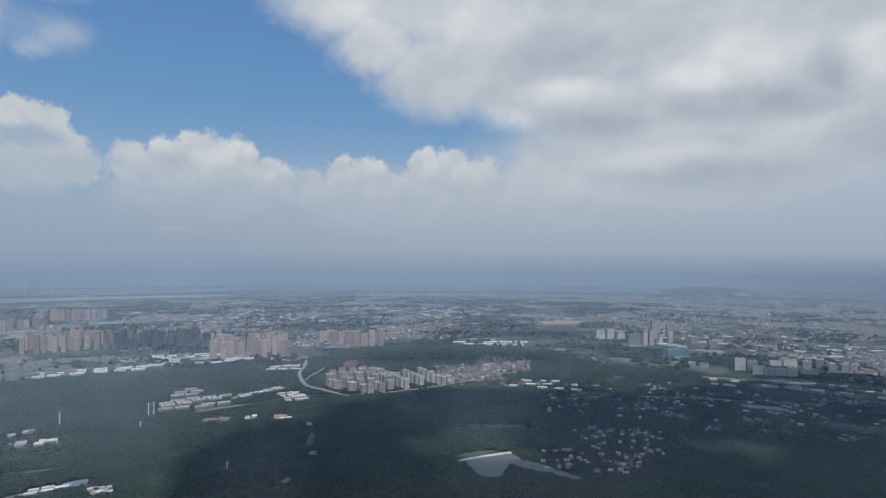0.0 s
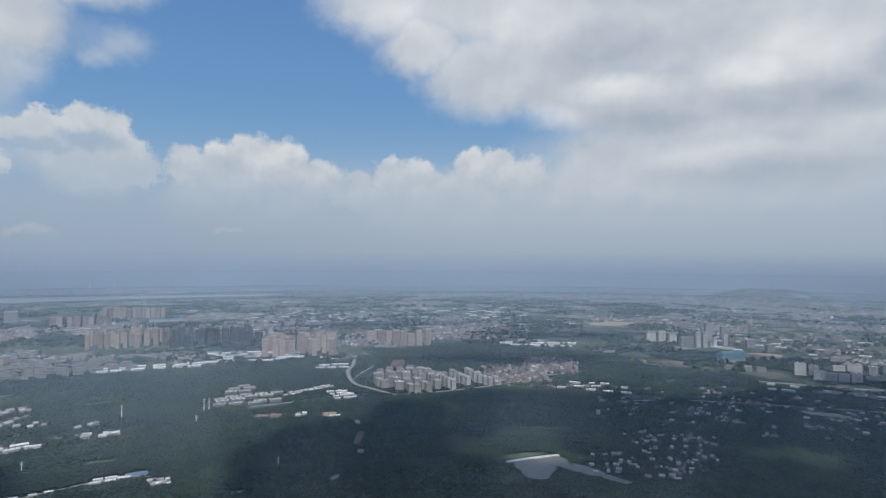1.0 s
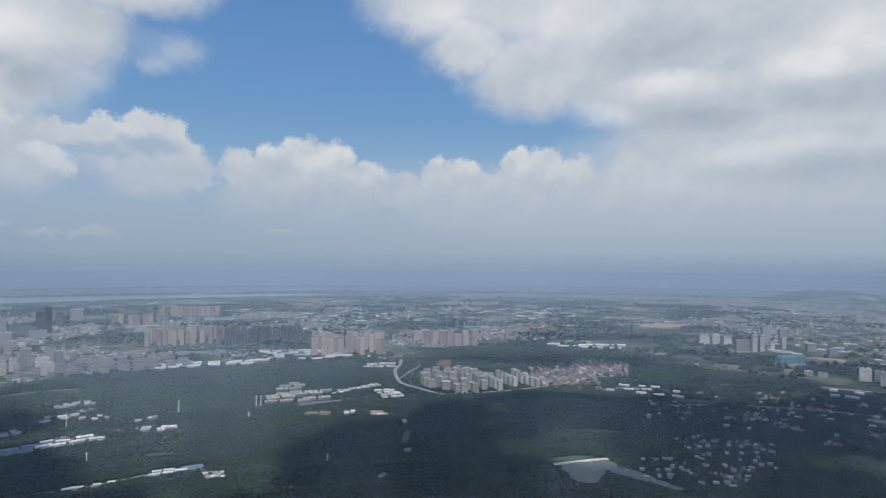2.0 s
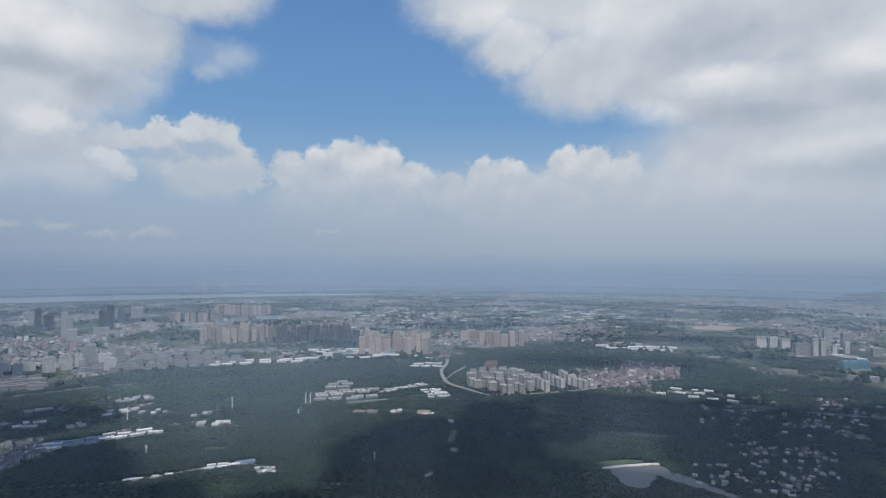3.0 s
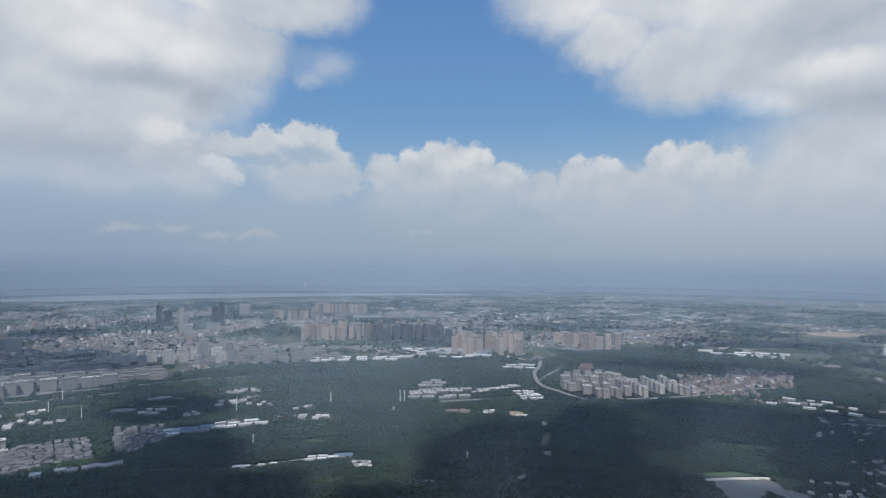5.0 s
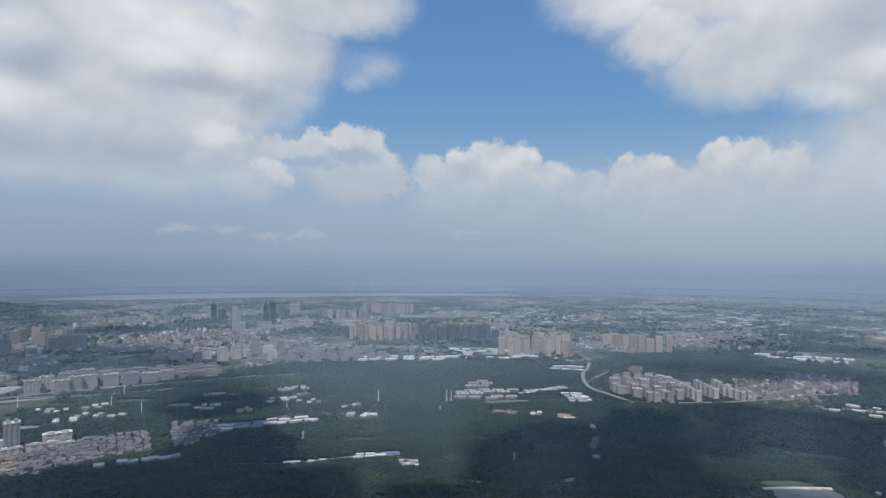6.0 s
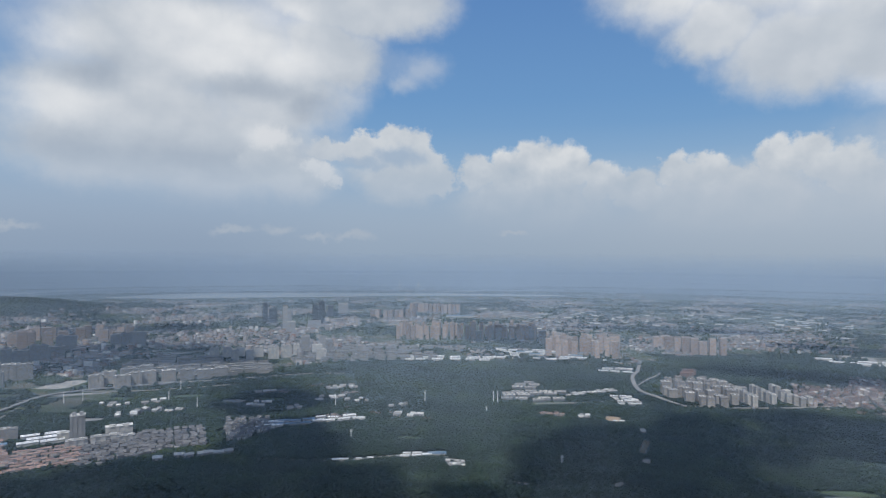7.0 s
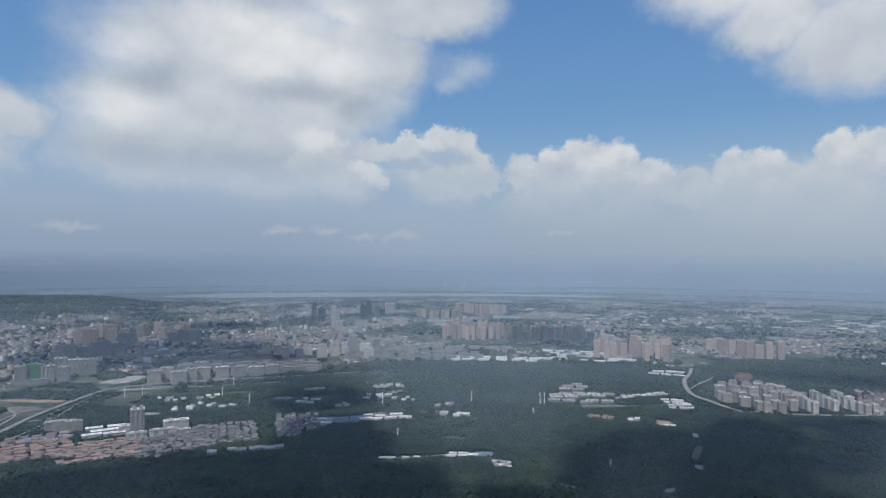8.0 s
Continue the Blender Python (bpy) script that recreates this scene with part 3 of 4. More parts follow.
def apartment_tower(name, label, wall, bays=4, floors=16, wide=28.0, deep=16.0, back=True):
    """Tower of flats: walls that step out in bays, glazed window columns crossed by balcony slabs, flat roof with parapet and lift house."""
    t = thing(name, label, "apartment tower")
    high, pitch = floors * 3.0, wide / bays
    part("wall", prism(bayed(wide, deep, bays), 0, high), wall, t)
    part("roof", tray(wide + 0.8, deep + 0.6, high), M_ROOF, t)
    for i in range(2 if wide > 20 else 1):
        x = (i - 0.5) * wide * 0.5 if wide > 20 else 0
        part("lift_house", boxes((x, 0, high + 0.5, 6.5, 6.5, 4.6)), wall, t)
    slabs = []
    for i in range(bays):
        for s in (-1, 1) if back else (-1,):
            x = -s * (wide / 2 - (i + 0.75) * pitch)
            part("window_column", boxes((x, s * (deep / 2 - 1.14), 1.0, pitch * 0.42, 0.16, high - 1.6)), M_GLASS, t)
            slabs += [(x, s * (deep / 2 - 0.75), f * 3.0 + 0.1, pitch * 0.49, 0.9, 0.9) for f in range(floors)]
    tagged(part("balconies", boxes(*slabs), wall, t), kind="stuff")
    return t


def slab_block(name, label, wall, roof, floors=6, wide=42.0, deep=12.0):
    """Low slab of flats: each storey's window band is a part; flat roof with parapet and stair heads."""
    t = thing(name, label, "apartment block")
    high = floors * 3.0
    part("wall", prism(bayed(wide, deep, 6, 0.8, 0.35), 0, high), wall, t)
    part("roof", tray(wide + 0.8, deep + 0.6, high, 0.5, 0.8), roof, t)
    for i in (-1, 1):
        part("stair_head", boxes((i * wide / 4, 1.5, high + 0.4, 3.6, 4.4, 2.6)), wall, t)
    for f in range(0, floors, 2):
        part("window_band", boxes((0, -deep / 2 + 0.5, f * 3.0 + 1.0, wide - 1.0, 0.5, 1.6)), M_GLASS, t)
    return t


def gable(wide, deep, eaves, rise, over=0.5):
    """A pitched roof with thickness, ridge along x."""
    bm = bmesh.new()
    w, d = wide / 2 + over, deep / 2 + over
    ends = []
    for x in (-w, w):
        ends.append([bm.verts.new(p) for p in ((x, -d, eaves - 0.2), (x, 0, eaves + rise), (x, d, eaves - 0.2), (x, d, eaves - 0.6), (x, -d, eaves - 0.6))])
    for i in range(5):
        j = (i + 1) % 5
        bm.faces.new((ends[0][i], ends[0][j], ends[1][j], ends[1][i]))
    bm.faces.new(ends[0][::-1]), bm.faces.new(ends[1])
    bmesh.ops.recalc_face_normals(bm, faces=bm.faces)
    return bm


def house(name, label, wall, roof, floors=3, wide=14.0, deep=10.0, rise=3.0):
    t = thing(name, label, "house")
    high = floors * 3.0
    part("wall", prism([(-wide / 2, -deep / 2), (wide * 0.07, -deep / 2), (wide * 0.07, -deep / 2 - 1.2), (wide * 0.37, -deep / 2 - 1.2), (wide * 0.37, -deep / 2), (wide / 2, -deep / 2), (wide / 2, deep / 2), (-wide / 2, deep / 2)], 0, high), wall, t)
    part("roof", gable(wide, deep, high, rise), roof, t)
    for x in (-wide * 0.3, wide * 0.22):
        y = -deep / 2 - (1.2 if x > 0 else 0)
        part("window", boxes((x, y, 1.0, wide * 0.18, 0.2, high - 2.6)), M_GLASS, t)
    return t


def shed(name, label, wall, roof, wide=40.0, deep=18.0, eaves=6.0):
    """Long low works building with a ribbed metal roof, roof lights and a loading door."""
    t = thing(name, label, "shed")
    part("wall", boxes((0, 0, 0, wide, deep, eaves - 0.3)), wall, t)
    cover = part("roof", gable(wide, deep, eaves, deep * 0.09, 0.8), roof, t)
    for i in range(2):
        x = -wide / 2 + (i + 0.5) * wide / 2
        rib = bmesh.new()
        for s in (-1, 1):
            a = math.atan2(deep * 0.09, deep / 2)
            bmesh.ops.create_cube(rib, size=1, matrix=Matrix.LocRotScale((x, s * deep / 4, eaves + deep * 0.045 + 0.12), Euler((-s * a, 0, 0)), (1.2, deep * 0.45, 0.2)))
        part("roof_light", rib, M_GREY, cover)
    part("loading_door", boxes((-wide / 4, -deep / 2 - 0.05, 0, 5.0, 0.2, 4.2)), M_GREY, t)
    return t


def office_tower(name, label, wall, wide=26.0, deep=24.0, floors=28, fins=6):
    t = thing(name, label, "office tower")
    high = floors * 3.4
    part("curtain_wall", boxes((0, 0, 6, wide, deep, high - 6)), wall, t)
    part("podium", boxes((0, 0, 0, wide + 16, deep + 12, 9), (0, 0, 9, wide + 17, deep + 13, 0.8)), M_GREY, t)
    part("crown", boxes((0, 0, high, wide * 0.8, deep * 0.8, 5), (0, 0, high + 5, 8, 8, 3)), wall, t)
    for i in range(fins):
        x = -wide / 2 + (i + 0.5) * wide / fins
        part("fin", boxes((x, -deep / 2 - 0.2, 9, 0.9, 0.6, high - 9), (x, deep / 2 + 0.2, 9, 0.9, 0.6, high - 9)), M_GLASS, t)
    return t


P_CREAM = apartment_tower("apartment_tower", "cream rendered apartment tower with dark window columns", M_CREAM, 4, back=False)
P_SLIM = apartment_tower("apartment_tower", "slim pale apartment tower with dark window columns", M_IVORY, 2, 14, 13.0, 15.0)
P_PINK = apartment_tower("apartment_tower", "tall pinkish apartment tower in thin haze", M_PINK, 4, 26, 26.0, 16.0, False)
P_FARPINK = apartment_tower("apartment_tower", "tall pinkish apartment tower standing far off in haze", M_PINK, 3, 26, 22.0, 15.0, False)
P_GREY = apartment_tower("apartment_tower", "grey apartment tower with flat roof in cloud shade", M_GREY, 3, 14, 28.0, 16.0, False)
P_WHITE = apartment_tower("apartment_tower", "white apartment tower with dark window columns", M_WHITE, 3, 10, 26.0, 15.0, False)
P_SLAB = slab_block("apartment_block", "low pale slab of flats in parallel rows", M_CREAM, M_PALE)
P_FLATS = slab_block("apartment_block", "small low block of flats with a pale roof", M_GREY, M_IVORY, 2, 26.0, 13.0)
P_GREYSLAB = slab_block("apartment_block", "low grey slab of flats packed in rows", M_GREY, M_PALE, 5, 32.0, 11.0)
P_BRICK = slab_block("apartment_block", "brown brick block on a wooded ridge", M_TILE, M_TILE, 4, 30.0, 14.0)
P_RED = house("terraced_house", "terraced house with a red tiled roof", M_CREAM, M_TILE, 3, 20.0, 11.0)
P_OLD = house("row_house", "small grey row house with a tiled roof", M_SLATE, M_GREYTILE, 2, 12.0, 10.0)
P_TOWN = house("town_house", "grey-roofed town house in a dense estate", M_WHITE, M_GREYTILE, 3, 12.0, 10.0)
P_VILLA = house("villa", "pale villa standing among dark trees", M_CREAM, M_ROOF, 2, 13.0, 11.0, 2.2)
P_SHED = shed("shed", "long white metal-roofed works shed", M_WHITE, M_SHEET)
P_BLUESHED = shed("shed", "long works shed with a blue metal roof", M_WHITE, M_BLUE)
P_GLASS = office_tower("office_tower", "dark glass office tower above the town", M_DARKGLASS)
P_BLUEGLASS = office_tower("office_tower", "broad blue glass office building", M_TEAL, 60.0, 22.0, 10, 10)
P_NET = office_tower("office_tower", "building under green scaffold netting", M_NET, 50.0, 22.0, 11, 8)
PATTERNS = (P_CREAM, P_SLIM, P_PINK, P_FARPINK, P_GREY, P_WHITE, P_SLAB, P_FLATS, P_GREYSLAB, P_BRICK, P_RED, P_OLD, P_TOWN, P_VILLA, P_SHED, P_BLUESHED, P_GLASS, P_BLUEGLASS, P_NET)

# ------------------------------------------------------------------ the town, quarter by quarter
rnd = random.Random(7)


def towers(proto, wide, high, where, group, turn=ROWS_TURN, jitter=4.0):
    """Copies of a tower pattern: x, y, width and height of each."""
    for x, y, w, h in where:
        clear(x, y, w * 0.7)
        tagged(stand(proto, x, y, turn + rnd.uniform(-jitter, jitter), w / wide, rnd.uniform(0.9, 1.1), h / high), group=group)


def rows(proto, x, y, across, along, dx, dy, group, turn=ROWS_TURN, keep=0.9, jitter=1.5, size=(0.9, 1.1), tall=(0.9, 1.1)):
    """A block of like buildings in rows: number across and along, and their spacing."""
    c, s = math.cos(radians(turn)), math.sin(radians(turn))
    for j in range(along):
        for i in range(across):
            if rnd.random() > keep:
                continue
            u, v = (i - (across - 1) / 2 + 0.25 * (j % 2)) * dx + rnd.uniform(-jitter, jitter), (j - (along - 1) / 2) * dy + rnd.uniform(-jitter, jitter)
            px, py = x + u * c - v * s, y + u * s + v * c
            clear(px, py, max(dx, dy) * 0.55)
            k = rnd.uniform(*size)
            tagged(stand(proto, px, py, turn + rnd.uniform(-3, 3) * (5 if jitter >= 4 else 1), k, k, rnd.uniform(*tall)), group=group)


# estate of cream and white towers by the expressway
towers(P_CREAM, 28, 48, [(-260, 1424, 18, 27), (-228, 1431, 18, 27), (-236, 1378, 18, 20), (-196, 1445, 19, 27), (-200, 1362, 18, 21), (-179, 1471, 18, 29), (-158, 1345, 14, 19), (-134, 1356, 14, 20), (-212, 1400, 16, 23), (-158, 1428, 16, 26), (-182, 1378, 14, 21), (-152, 1499, 18, 26), (-117, 1385, 14, 22), (-130, 1412, 14, 25), (-165, 1402, 14, 22), (-215, 1480, 16, 28), (-245, 1500, 16, 26), (-262, 1470, 16, 26), (-226, 1402, 15, 22), (-252, 1398, 14, 20), (-190, 1398, 14, 22), (-172, 1352, 14, 18), (-146, 1372, 14, 20), (-140, 1448, 15, 25), (-172, 1448, 15, 26), (-214, 1455, 15, 26), (-240, 1458, 15, 26), (-120, 1432, 13, 23), (-196, 1500, 15, 27), (-170, 1512, 15, 26), (-136, 1476, 15, 24), (-108, 1460, 13, 24)], "towers by the expressway")
towers(P_SLIM, 13, 42, [(-112, 1428, 10, 26), (-102, 1410, 10, 26), (-92, 1396, 10, 24), (-81, 1386, 10, 23), (-81, 1467, 10, 26), (-70, 1446, 10, 26), (-60, 1430, 10, 25), (-49, 1420, 10, 23), (-45, 1502, 12, 25), (-34, 1474, 11, 22), (-22, 1452, 11, 22), (-10, 1446, 11, 20), (-120, 1446, 10, 26), (-90, 1484, 10, 26), (-54, 1518, 11, 25), (2, 1440, 10, 19), (14, 1462, 10, 18), (-26, 1490, 10, 22)], "towers by the expressway")
HAMLET = [(66, 1572, 12, 15, 12.5, 15, 6), (172, 1712, 12, 15, 12.5, 16, -6)]
for x, y, *_ in HAMLET:
    clear(x, y, 100)
# loose villages on the plain: x, y, reach across and along the view, houses
VILLAGES = [(358, 1289, 48, 106, 26), (380, 1218, 25, 48, 12), (441, 1163, 54, 25, 20), (535, 1303, 41, 56, 16), (570, 1134, 42, 16, 14), (451, 1073, 34, 14, 10), (593, 1055, 59, 20, 18), (699, 1018, 43, 44, 22), (859, 1370, 90, 44, 26), (862, 1290, 72, 39, 22),
            (361, 1416, 59, 25, 14), (407, 1515, 40, 48, 10), (499, 1401, 52, 54, 12), (641, 1348, 76, 39, 14), (682, 1202, 56, 41, 12), (731, 1141, 64, 28, 14), (250, 1035, 21, 51, 18), (268, 905, 75, 45, 34), (323, 1043, 58, 32, 20), (195, 1443, 80, 30, 14), (101, 1428, 66, 18, 12),
            (-956, 1083, 34, 18, 14), (-847, 1055, 30, 22, 14), (-987, 992, 24, 16, 8), (-601, 967, 24, 10, 6), (-750, 898, 40, 14, 14), (-769, 943, 20, 10, 6), (-693, 948, 26, 8, 6), (-408, 1115, 24, 12, 10), (-641, 1162, 16, 10, 5),
            (857, 2777, 156, 238, 60), (1063, 2097, 115, 70, 40), (1246, 2929, 131, 108, 24), (1233, 2433, 134, 191, 50), (295, 2489, 102, 75, 26), (560, 2329, 84, 66, 16), (448, 1799, 72, 59, 14), (-2864, 1526, 155, 231, 60), (-1987, 1522, 108, 147, 40), (-2441, 977, 118, 213, 50), (-2747, 1182, 181, 233, 50)]
village_rnd = random.Random(12)
for x, y, across, deep, count in VILLAGES:
    for _ in range(count // 3 if math.hypot(x, y) < 1600 else 0):
        clear(x + village_rnd.gauss(0, 0.5) * across, y + village_rnd.gauss(0, 0.5) * deep, 8)
rows(P_BRICK, -252, 1665, 1, 2, 30, 30, "brown blocks on the ridge", 15, 1, 2, (1.0, 1.1), (0.9, 1.2))
rows(P_GREYSLAB, -215, 1600, 2, 4, 22, 24, "low blocks behind the towers", 15, 0.8, 5, (0.4, 0.5), (0.5, 0.8))
# pink towers
towers(P_PINK, 26, 78, [(-415, 2142, 30, 37), (-378, 2130, 28, 40), (-346, 2103, 20, 44), (-317, 2077, 24, 49), (-288, 2052, 23, 50), (-262, 2040, 23, 43), (-236, 2054, 19, 52), (-206, 2055, 19, 54), (-395, 2165, 26, 40)], "pink towers on the rise")
rows(P_PINK, -594, 1890, 9, 5, 24, 44, "pink tower estate", 17, 0.85, 6, (0.48, 0.7), (0.5, 0.72))
rows(P_FARPINK, -1078, 2022, 19, 4, 27, 42, "pink tower estate", 28, 0.85, 6, (0.5, 0.75), (0.5, 0.74))
rows(P_FARPINK, *polar(34.9, 3050), 8, 2, 28, 50, "pink tower estate", 35, 0.9, 6, (0.8, 1.0), (0.42, 0.52))
rows(P_FARPINK, -1712, 2846, 12, 2, 23, 40, "pale towers near the river", 4, 0.95, 2, (0.8, 0.9), (0.5, 0.58))
rows(P_GREY, *polar(23.6, 2230), 8, 3, 38, 50, "grey towers behind the estate", 23, 0.35, 8, (0.65, 0.95), (0.8, 1.2))
rows(P_BLUESHED, *polar(28.6, 3060), 2, 1, 60, 30, "broad blue roofs near the river", 25, 1, 4, (1.8, 2.0), (1.2, 1.5))
# right-hand plain
towers(P_WHITE, 26, 30, [(578, 2255, 31, 33), (620, 2273, 27, 33), (645, 2228, 27, 29), (696, 2115, 15, 47), (718, 2116, 15, 48), (764, 2159, 13, 26), (811, 2190, 14, 34)], "white towers on the plain", 10)
towers(P_GREY, 28, 42, [(663, 2128, 47, 34), (785, 2279, 24, 60), (853, 2314, 24, 52), (880, 2150, 30, 26), (905, 2060, 26, 22)], "grey towers on the plain", 10)
towers(P_WHITE, 26, 30, [(801, 1654, 26, 29), (835, 1655, 23, 23), (819, 1591, 28, 21), (839, 1577, 22, 19), (863, 1570, 23, 19), (889, 1563, 23, 22), (938, 1587, 20, 10), (960, 1588, 20, 12), (962, 1701, 33, 22), (930, 1718, 29, 14)], "white blocks on the plain", -18)
towers(P_GREY, 28, 42, [(984, 1660, 20, 24), (1034, 1686, 18, 25), (1039, 1640, 17, 22), (1066, 1630, 16, 22), (1095, 1640, 18, 21), (1111, 1600, 22, 12), (1140, 1588, 22, 13), (720, 1690, 22, 12), (690, 1700, 18, 13), (650, 1720, 20, 11)], "grey blocks on the plain", -18)
stand(P_BLUEGLASS, 690, 1842, 20, 0.9, 1, 0.75)
stand(P_BLUEGLASS, 725, 1850, -30, 0.5, 1, 0.8)
# slabs at the wood's edge
towers(P_CREAM, 28, 48, [(-1366, 800, 30, 31), (-1368, 832, 28, 34), (-1324, 836, 32, 29), (-1322, 866, 26, 31), (-1322, 900, 30, 29), (-1303, 938, 30, 27)], "cream slabs beyond the green belt", 58)
towers(P_GREY, 28, 42, [(-1280, 972, 32, 25), (-1256, 1004, 34, 23), (-1240, 1040, 30, 23), (-1404, 906, 34, 25), (-1420, 960, 30, 24)], "grey slabs beyond the green belt", 50)
towers(P_WHITE, 26, 30, [(-1484, 1218, 26, 29), (-1462, 1247, 26, 28), (-1439, 1278, 22, 27), (-1398, 1308, 27, 28), (-1333, 1304, 30, 34), (-1318, 1341, 30, 34), (-1324, 1390, 18, 30), (-1260, 1410, 30, 33), (-1209, 1370, 27, 28), (-1405, 1226, 21, 27), (-1371, 1250, 21, 27)], "white towers by the woods", 45)
towers(P_GREY, 28, 42, [(-1334, 1439, 26, 50), (-1322, 1507, 22, 42), (-1290, 1500, 20, 38)], "grey towers by the woods", 45)
rows(P_SLAB, -1310, 1109, 6, 7, 38, 30, "pale terraces by the woods", 50, 0.85, 5, (0.6, 0.8), (0.45, 0.65))
rows(P_GREYSLAB, -1146, 1500, 11, 6, 38, 42, "grey terraces by the woods", 37, 0.85, 5, (0.7, 0.95), (0.55, 0.8))
rows(P_GREYSLAB, -1460, 1060, 6, 6, 40, 30, "grey slabs in cloud shade", 48, 0.85, 4, (0.8, 1.0), (0.7, 1.2))
# dark towers
towers(P_GLASS, 26, 95.2, [(-2037, 1942, 21, 88), (-2011, 1962, 34, 66), (-1865, 2074, 25, 80), (-1790, 2030, 25, 100)], "dark office towers", 42)
towers(P_GREY, 28, 42, [(-1844, 1868, 20, 88), (-1907, 1955, 20, 62), (-1715, 1771, 28, 44), (-1778, 1971, 54, 27), (-2018, 2353, 29, 55), (-2109, 2561, 50, 46), (-2140, 2600, 50, 46)], "towers round the offices", 42)
# towers beyond the motorway
towers(P_GREY, 28, 42, [(-1609, 618, 24, 42), (-1590, 667, 26, 38), (-1614, 705, 27, 48), (-1567, 692, 24, 34), (-1632, 745, 27, 38), (-1608, 765, 40, 38), (-1779, 767, 25, 44), (-1801, 805, 43, 53), (-1811, 854, 38, 43), (-1852, 921, 44, 45), (-1892, 983, 53, 31), (-1856, 943, 17, 39),
                        (-2016, 1084, 57, 43), (-1964, 1224, 47, 37), (-1941, 1241, 42, 41), (-1886, 1248, 40, 48)], "grey towers beyond the motorway", 62)
stand(P_NET, -1607, 640, 66, 1, 1, 1.05)
rows(P_PINK, -2160, 1180, 8, 4, 50, 70, "brown towers in the haze", 58, 0.7, 12, (0.8, 1.1), (0.4, 0.7))
# quarter with the single tower
towers(P_GREY, 28, 42, [(-995, 554, 21, 45)], "single tower", 62)
towers(P_CREAM, 28, 48, [(-1134, 495, 18, 18), (-1119, 506, 16, 18), (-1109, 513, 15, 18), (-1146, 485, 15, 16)], "round-topped grey blocks", 62)
towers(P_WHITE, 26, 30, [(-960, 579, 42, 12), (-980, 614, 40, 16), (-1027, 559, 34, 13), (-978, 543, 30, 12), (-940, 600, 26, 10)], "white school blocks", 62)
rows(P_SHED, -1063, 535, 2, 3, 32, 22, "white halls", 63, 1, 3, (0.6, 0.8), (0.8, 1.0))
rows(P_BLUESHED, -1095, 463, 3, 1, 26, 22, "blue-roofed halls", 50, 1, 3, (0.5, 0.6), (0.8, 1.0))
rows(P_RED, -1080, 405, 8, 8, 19, 17, "red-roofed terraces", 69, 0.95, 1.5, (0.6, 0.72), (0.4, 0.52))
rows(P_RED, -972, 481, 6, 6, 18.5, 17, "red-roofed terraces", 64, 0.9, 1.5, (0.6, 0.72), (0.4, 0.52))
rows(P_OLD, -917, 571, 8, 8, 12, 16, "grey rows beside the woods", 58, 0.92, 1.0, (0.6, 0.72), (0.7, 1.1))
rows(P_OLD, -882, 636, 9, 7, 12, 16, "grey rows beside the woods", 54, 0.9, 1.0, (0.6, 0.72), (0.7, 1.1))
rows(P_VILLA, -778, 606, 8, 1, 14, 10, "pale houses in the woods", 48, 0.8, 4)
rows(P_TOWN, -838, 757, 6, 6, 12.5, 17, "town houses in a clearing", 48, 0.95, 3, (0.55, 0.72), (0.7, 0.95))
rows(P_TOWN, -800, 705, 3, 3, 12.5, 16, "town houses in a clearing", 48, 0.95, 3, (0.55, 0.72), (0.7, 0.95))
rows(P_BLUESHED, -789, 816, 3, 2, 24, 22, "blue-roofed warehouses", 44, 0.9, 3, (0.42, 0.58), (0.6, 0.8))
rows(P_SHED, -736, 880, 4, 2, 24, 20, "white warehouses", 40, 0.85, 4, (0.4, 0.6), (0.6, 0.9))
rows(P_SHED, -812, 782, 3, 2, 17, 22, "white warehouses", 46, 1, 3, (0.35, 0.45), (0.7, 1.0))
# sheds and houses in the woods
rows(P_SHED, -505, 786, 3, 2, 19, 12, "white sheds along a lane", 33, 0.9, 3, (0.28, 0.42), (0.4, 0.5))
rows(P_BLUESHED, -478, 806, 1, 1, 30, 14, "white sheds along a lane", 33, 1, 1, (0.65, 0.7), (0.45, 0.5))
rows(P_SHED, -575, 722, 6, 1, 17, 12, "white sheds along a lane", 37, 0.8, 4, (0.2, 0.36), (0.4, 0.5))
rows(P_VILLA, -432, 782, 4, 3, 7, 8, "white house group", 30, 0.9, 2, (0.35, 0.55), (0.5, 0.8))
for x, y, count in ((-519, 1192, 2), (-528, 1222, 2), (-512, 1252, 4), (-500, 1278, 4), (-545, 1302, 2), (-548, 1330, 2), (-556, 1358, 1), (-452, 1228, 2), (-470, 1200, 1)):
    rows(P_FLATS, x, y, count, 1, 31, 28, "rows of pale flats in the woods", 30, 1, 1.5, (0.88, 1.0), (0.8, 1.0))
rows(P_VILLA, -399, 1330, 10, 2, 13, 10, "pale houses by the lane", 53, 0.9, 3, (0.55, 0.85), (0.7, 1.0))
rows(P_SHED, -318, 1306, 3, 4, 15, 22, "pale sheds by the expressway", 30, 0.85, 4, (0.26, 0.42), (0.5, 0.8))
rows(P_RED, -410, 1118, 4, 2, 12, 9, "pink-roofed houses by the lane", 22, 0.85, 3, (0.4, 0.55), (0.35, 0.5))
rows(P_VILLA, -236, 1086, 1, 3, 8, 9, "pale houses by the strip", 20, 1, 2, (0.45, 0.6), (0.6, 0.9))
rows(P_SHED, -288, 1134, 2, 1, 11, 9, "pale sheds by the plot", 20, 1, 1, (0.2, 0.28), (0.5, 0.7))
rows(P_VILLA, -352, 1128, 2, 2, 10, 9, "pale houses by the plot", 20, 1, 2, (0.5, 0.7), (0.7, 1.0))
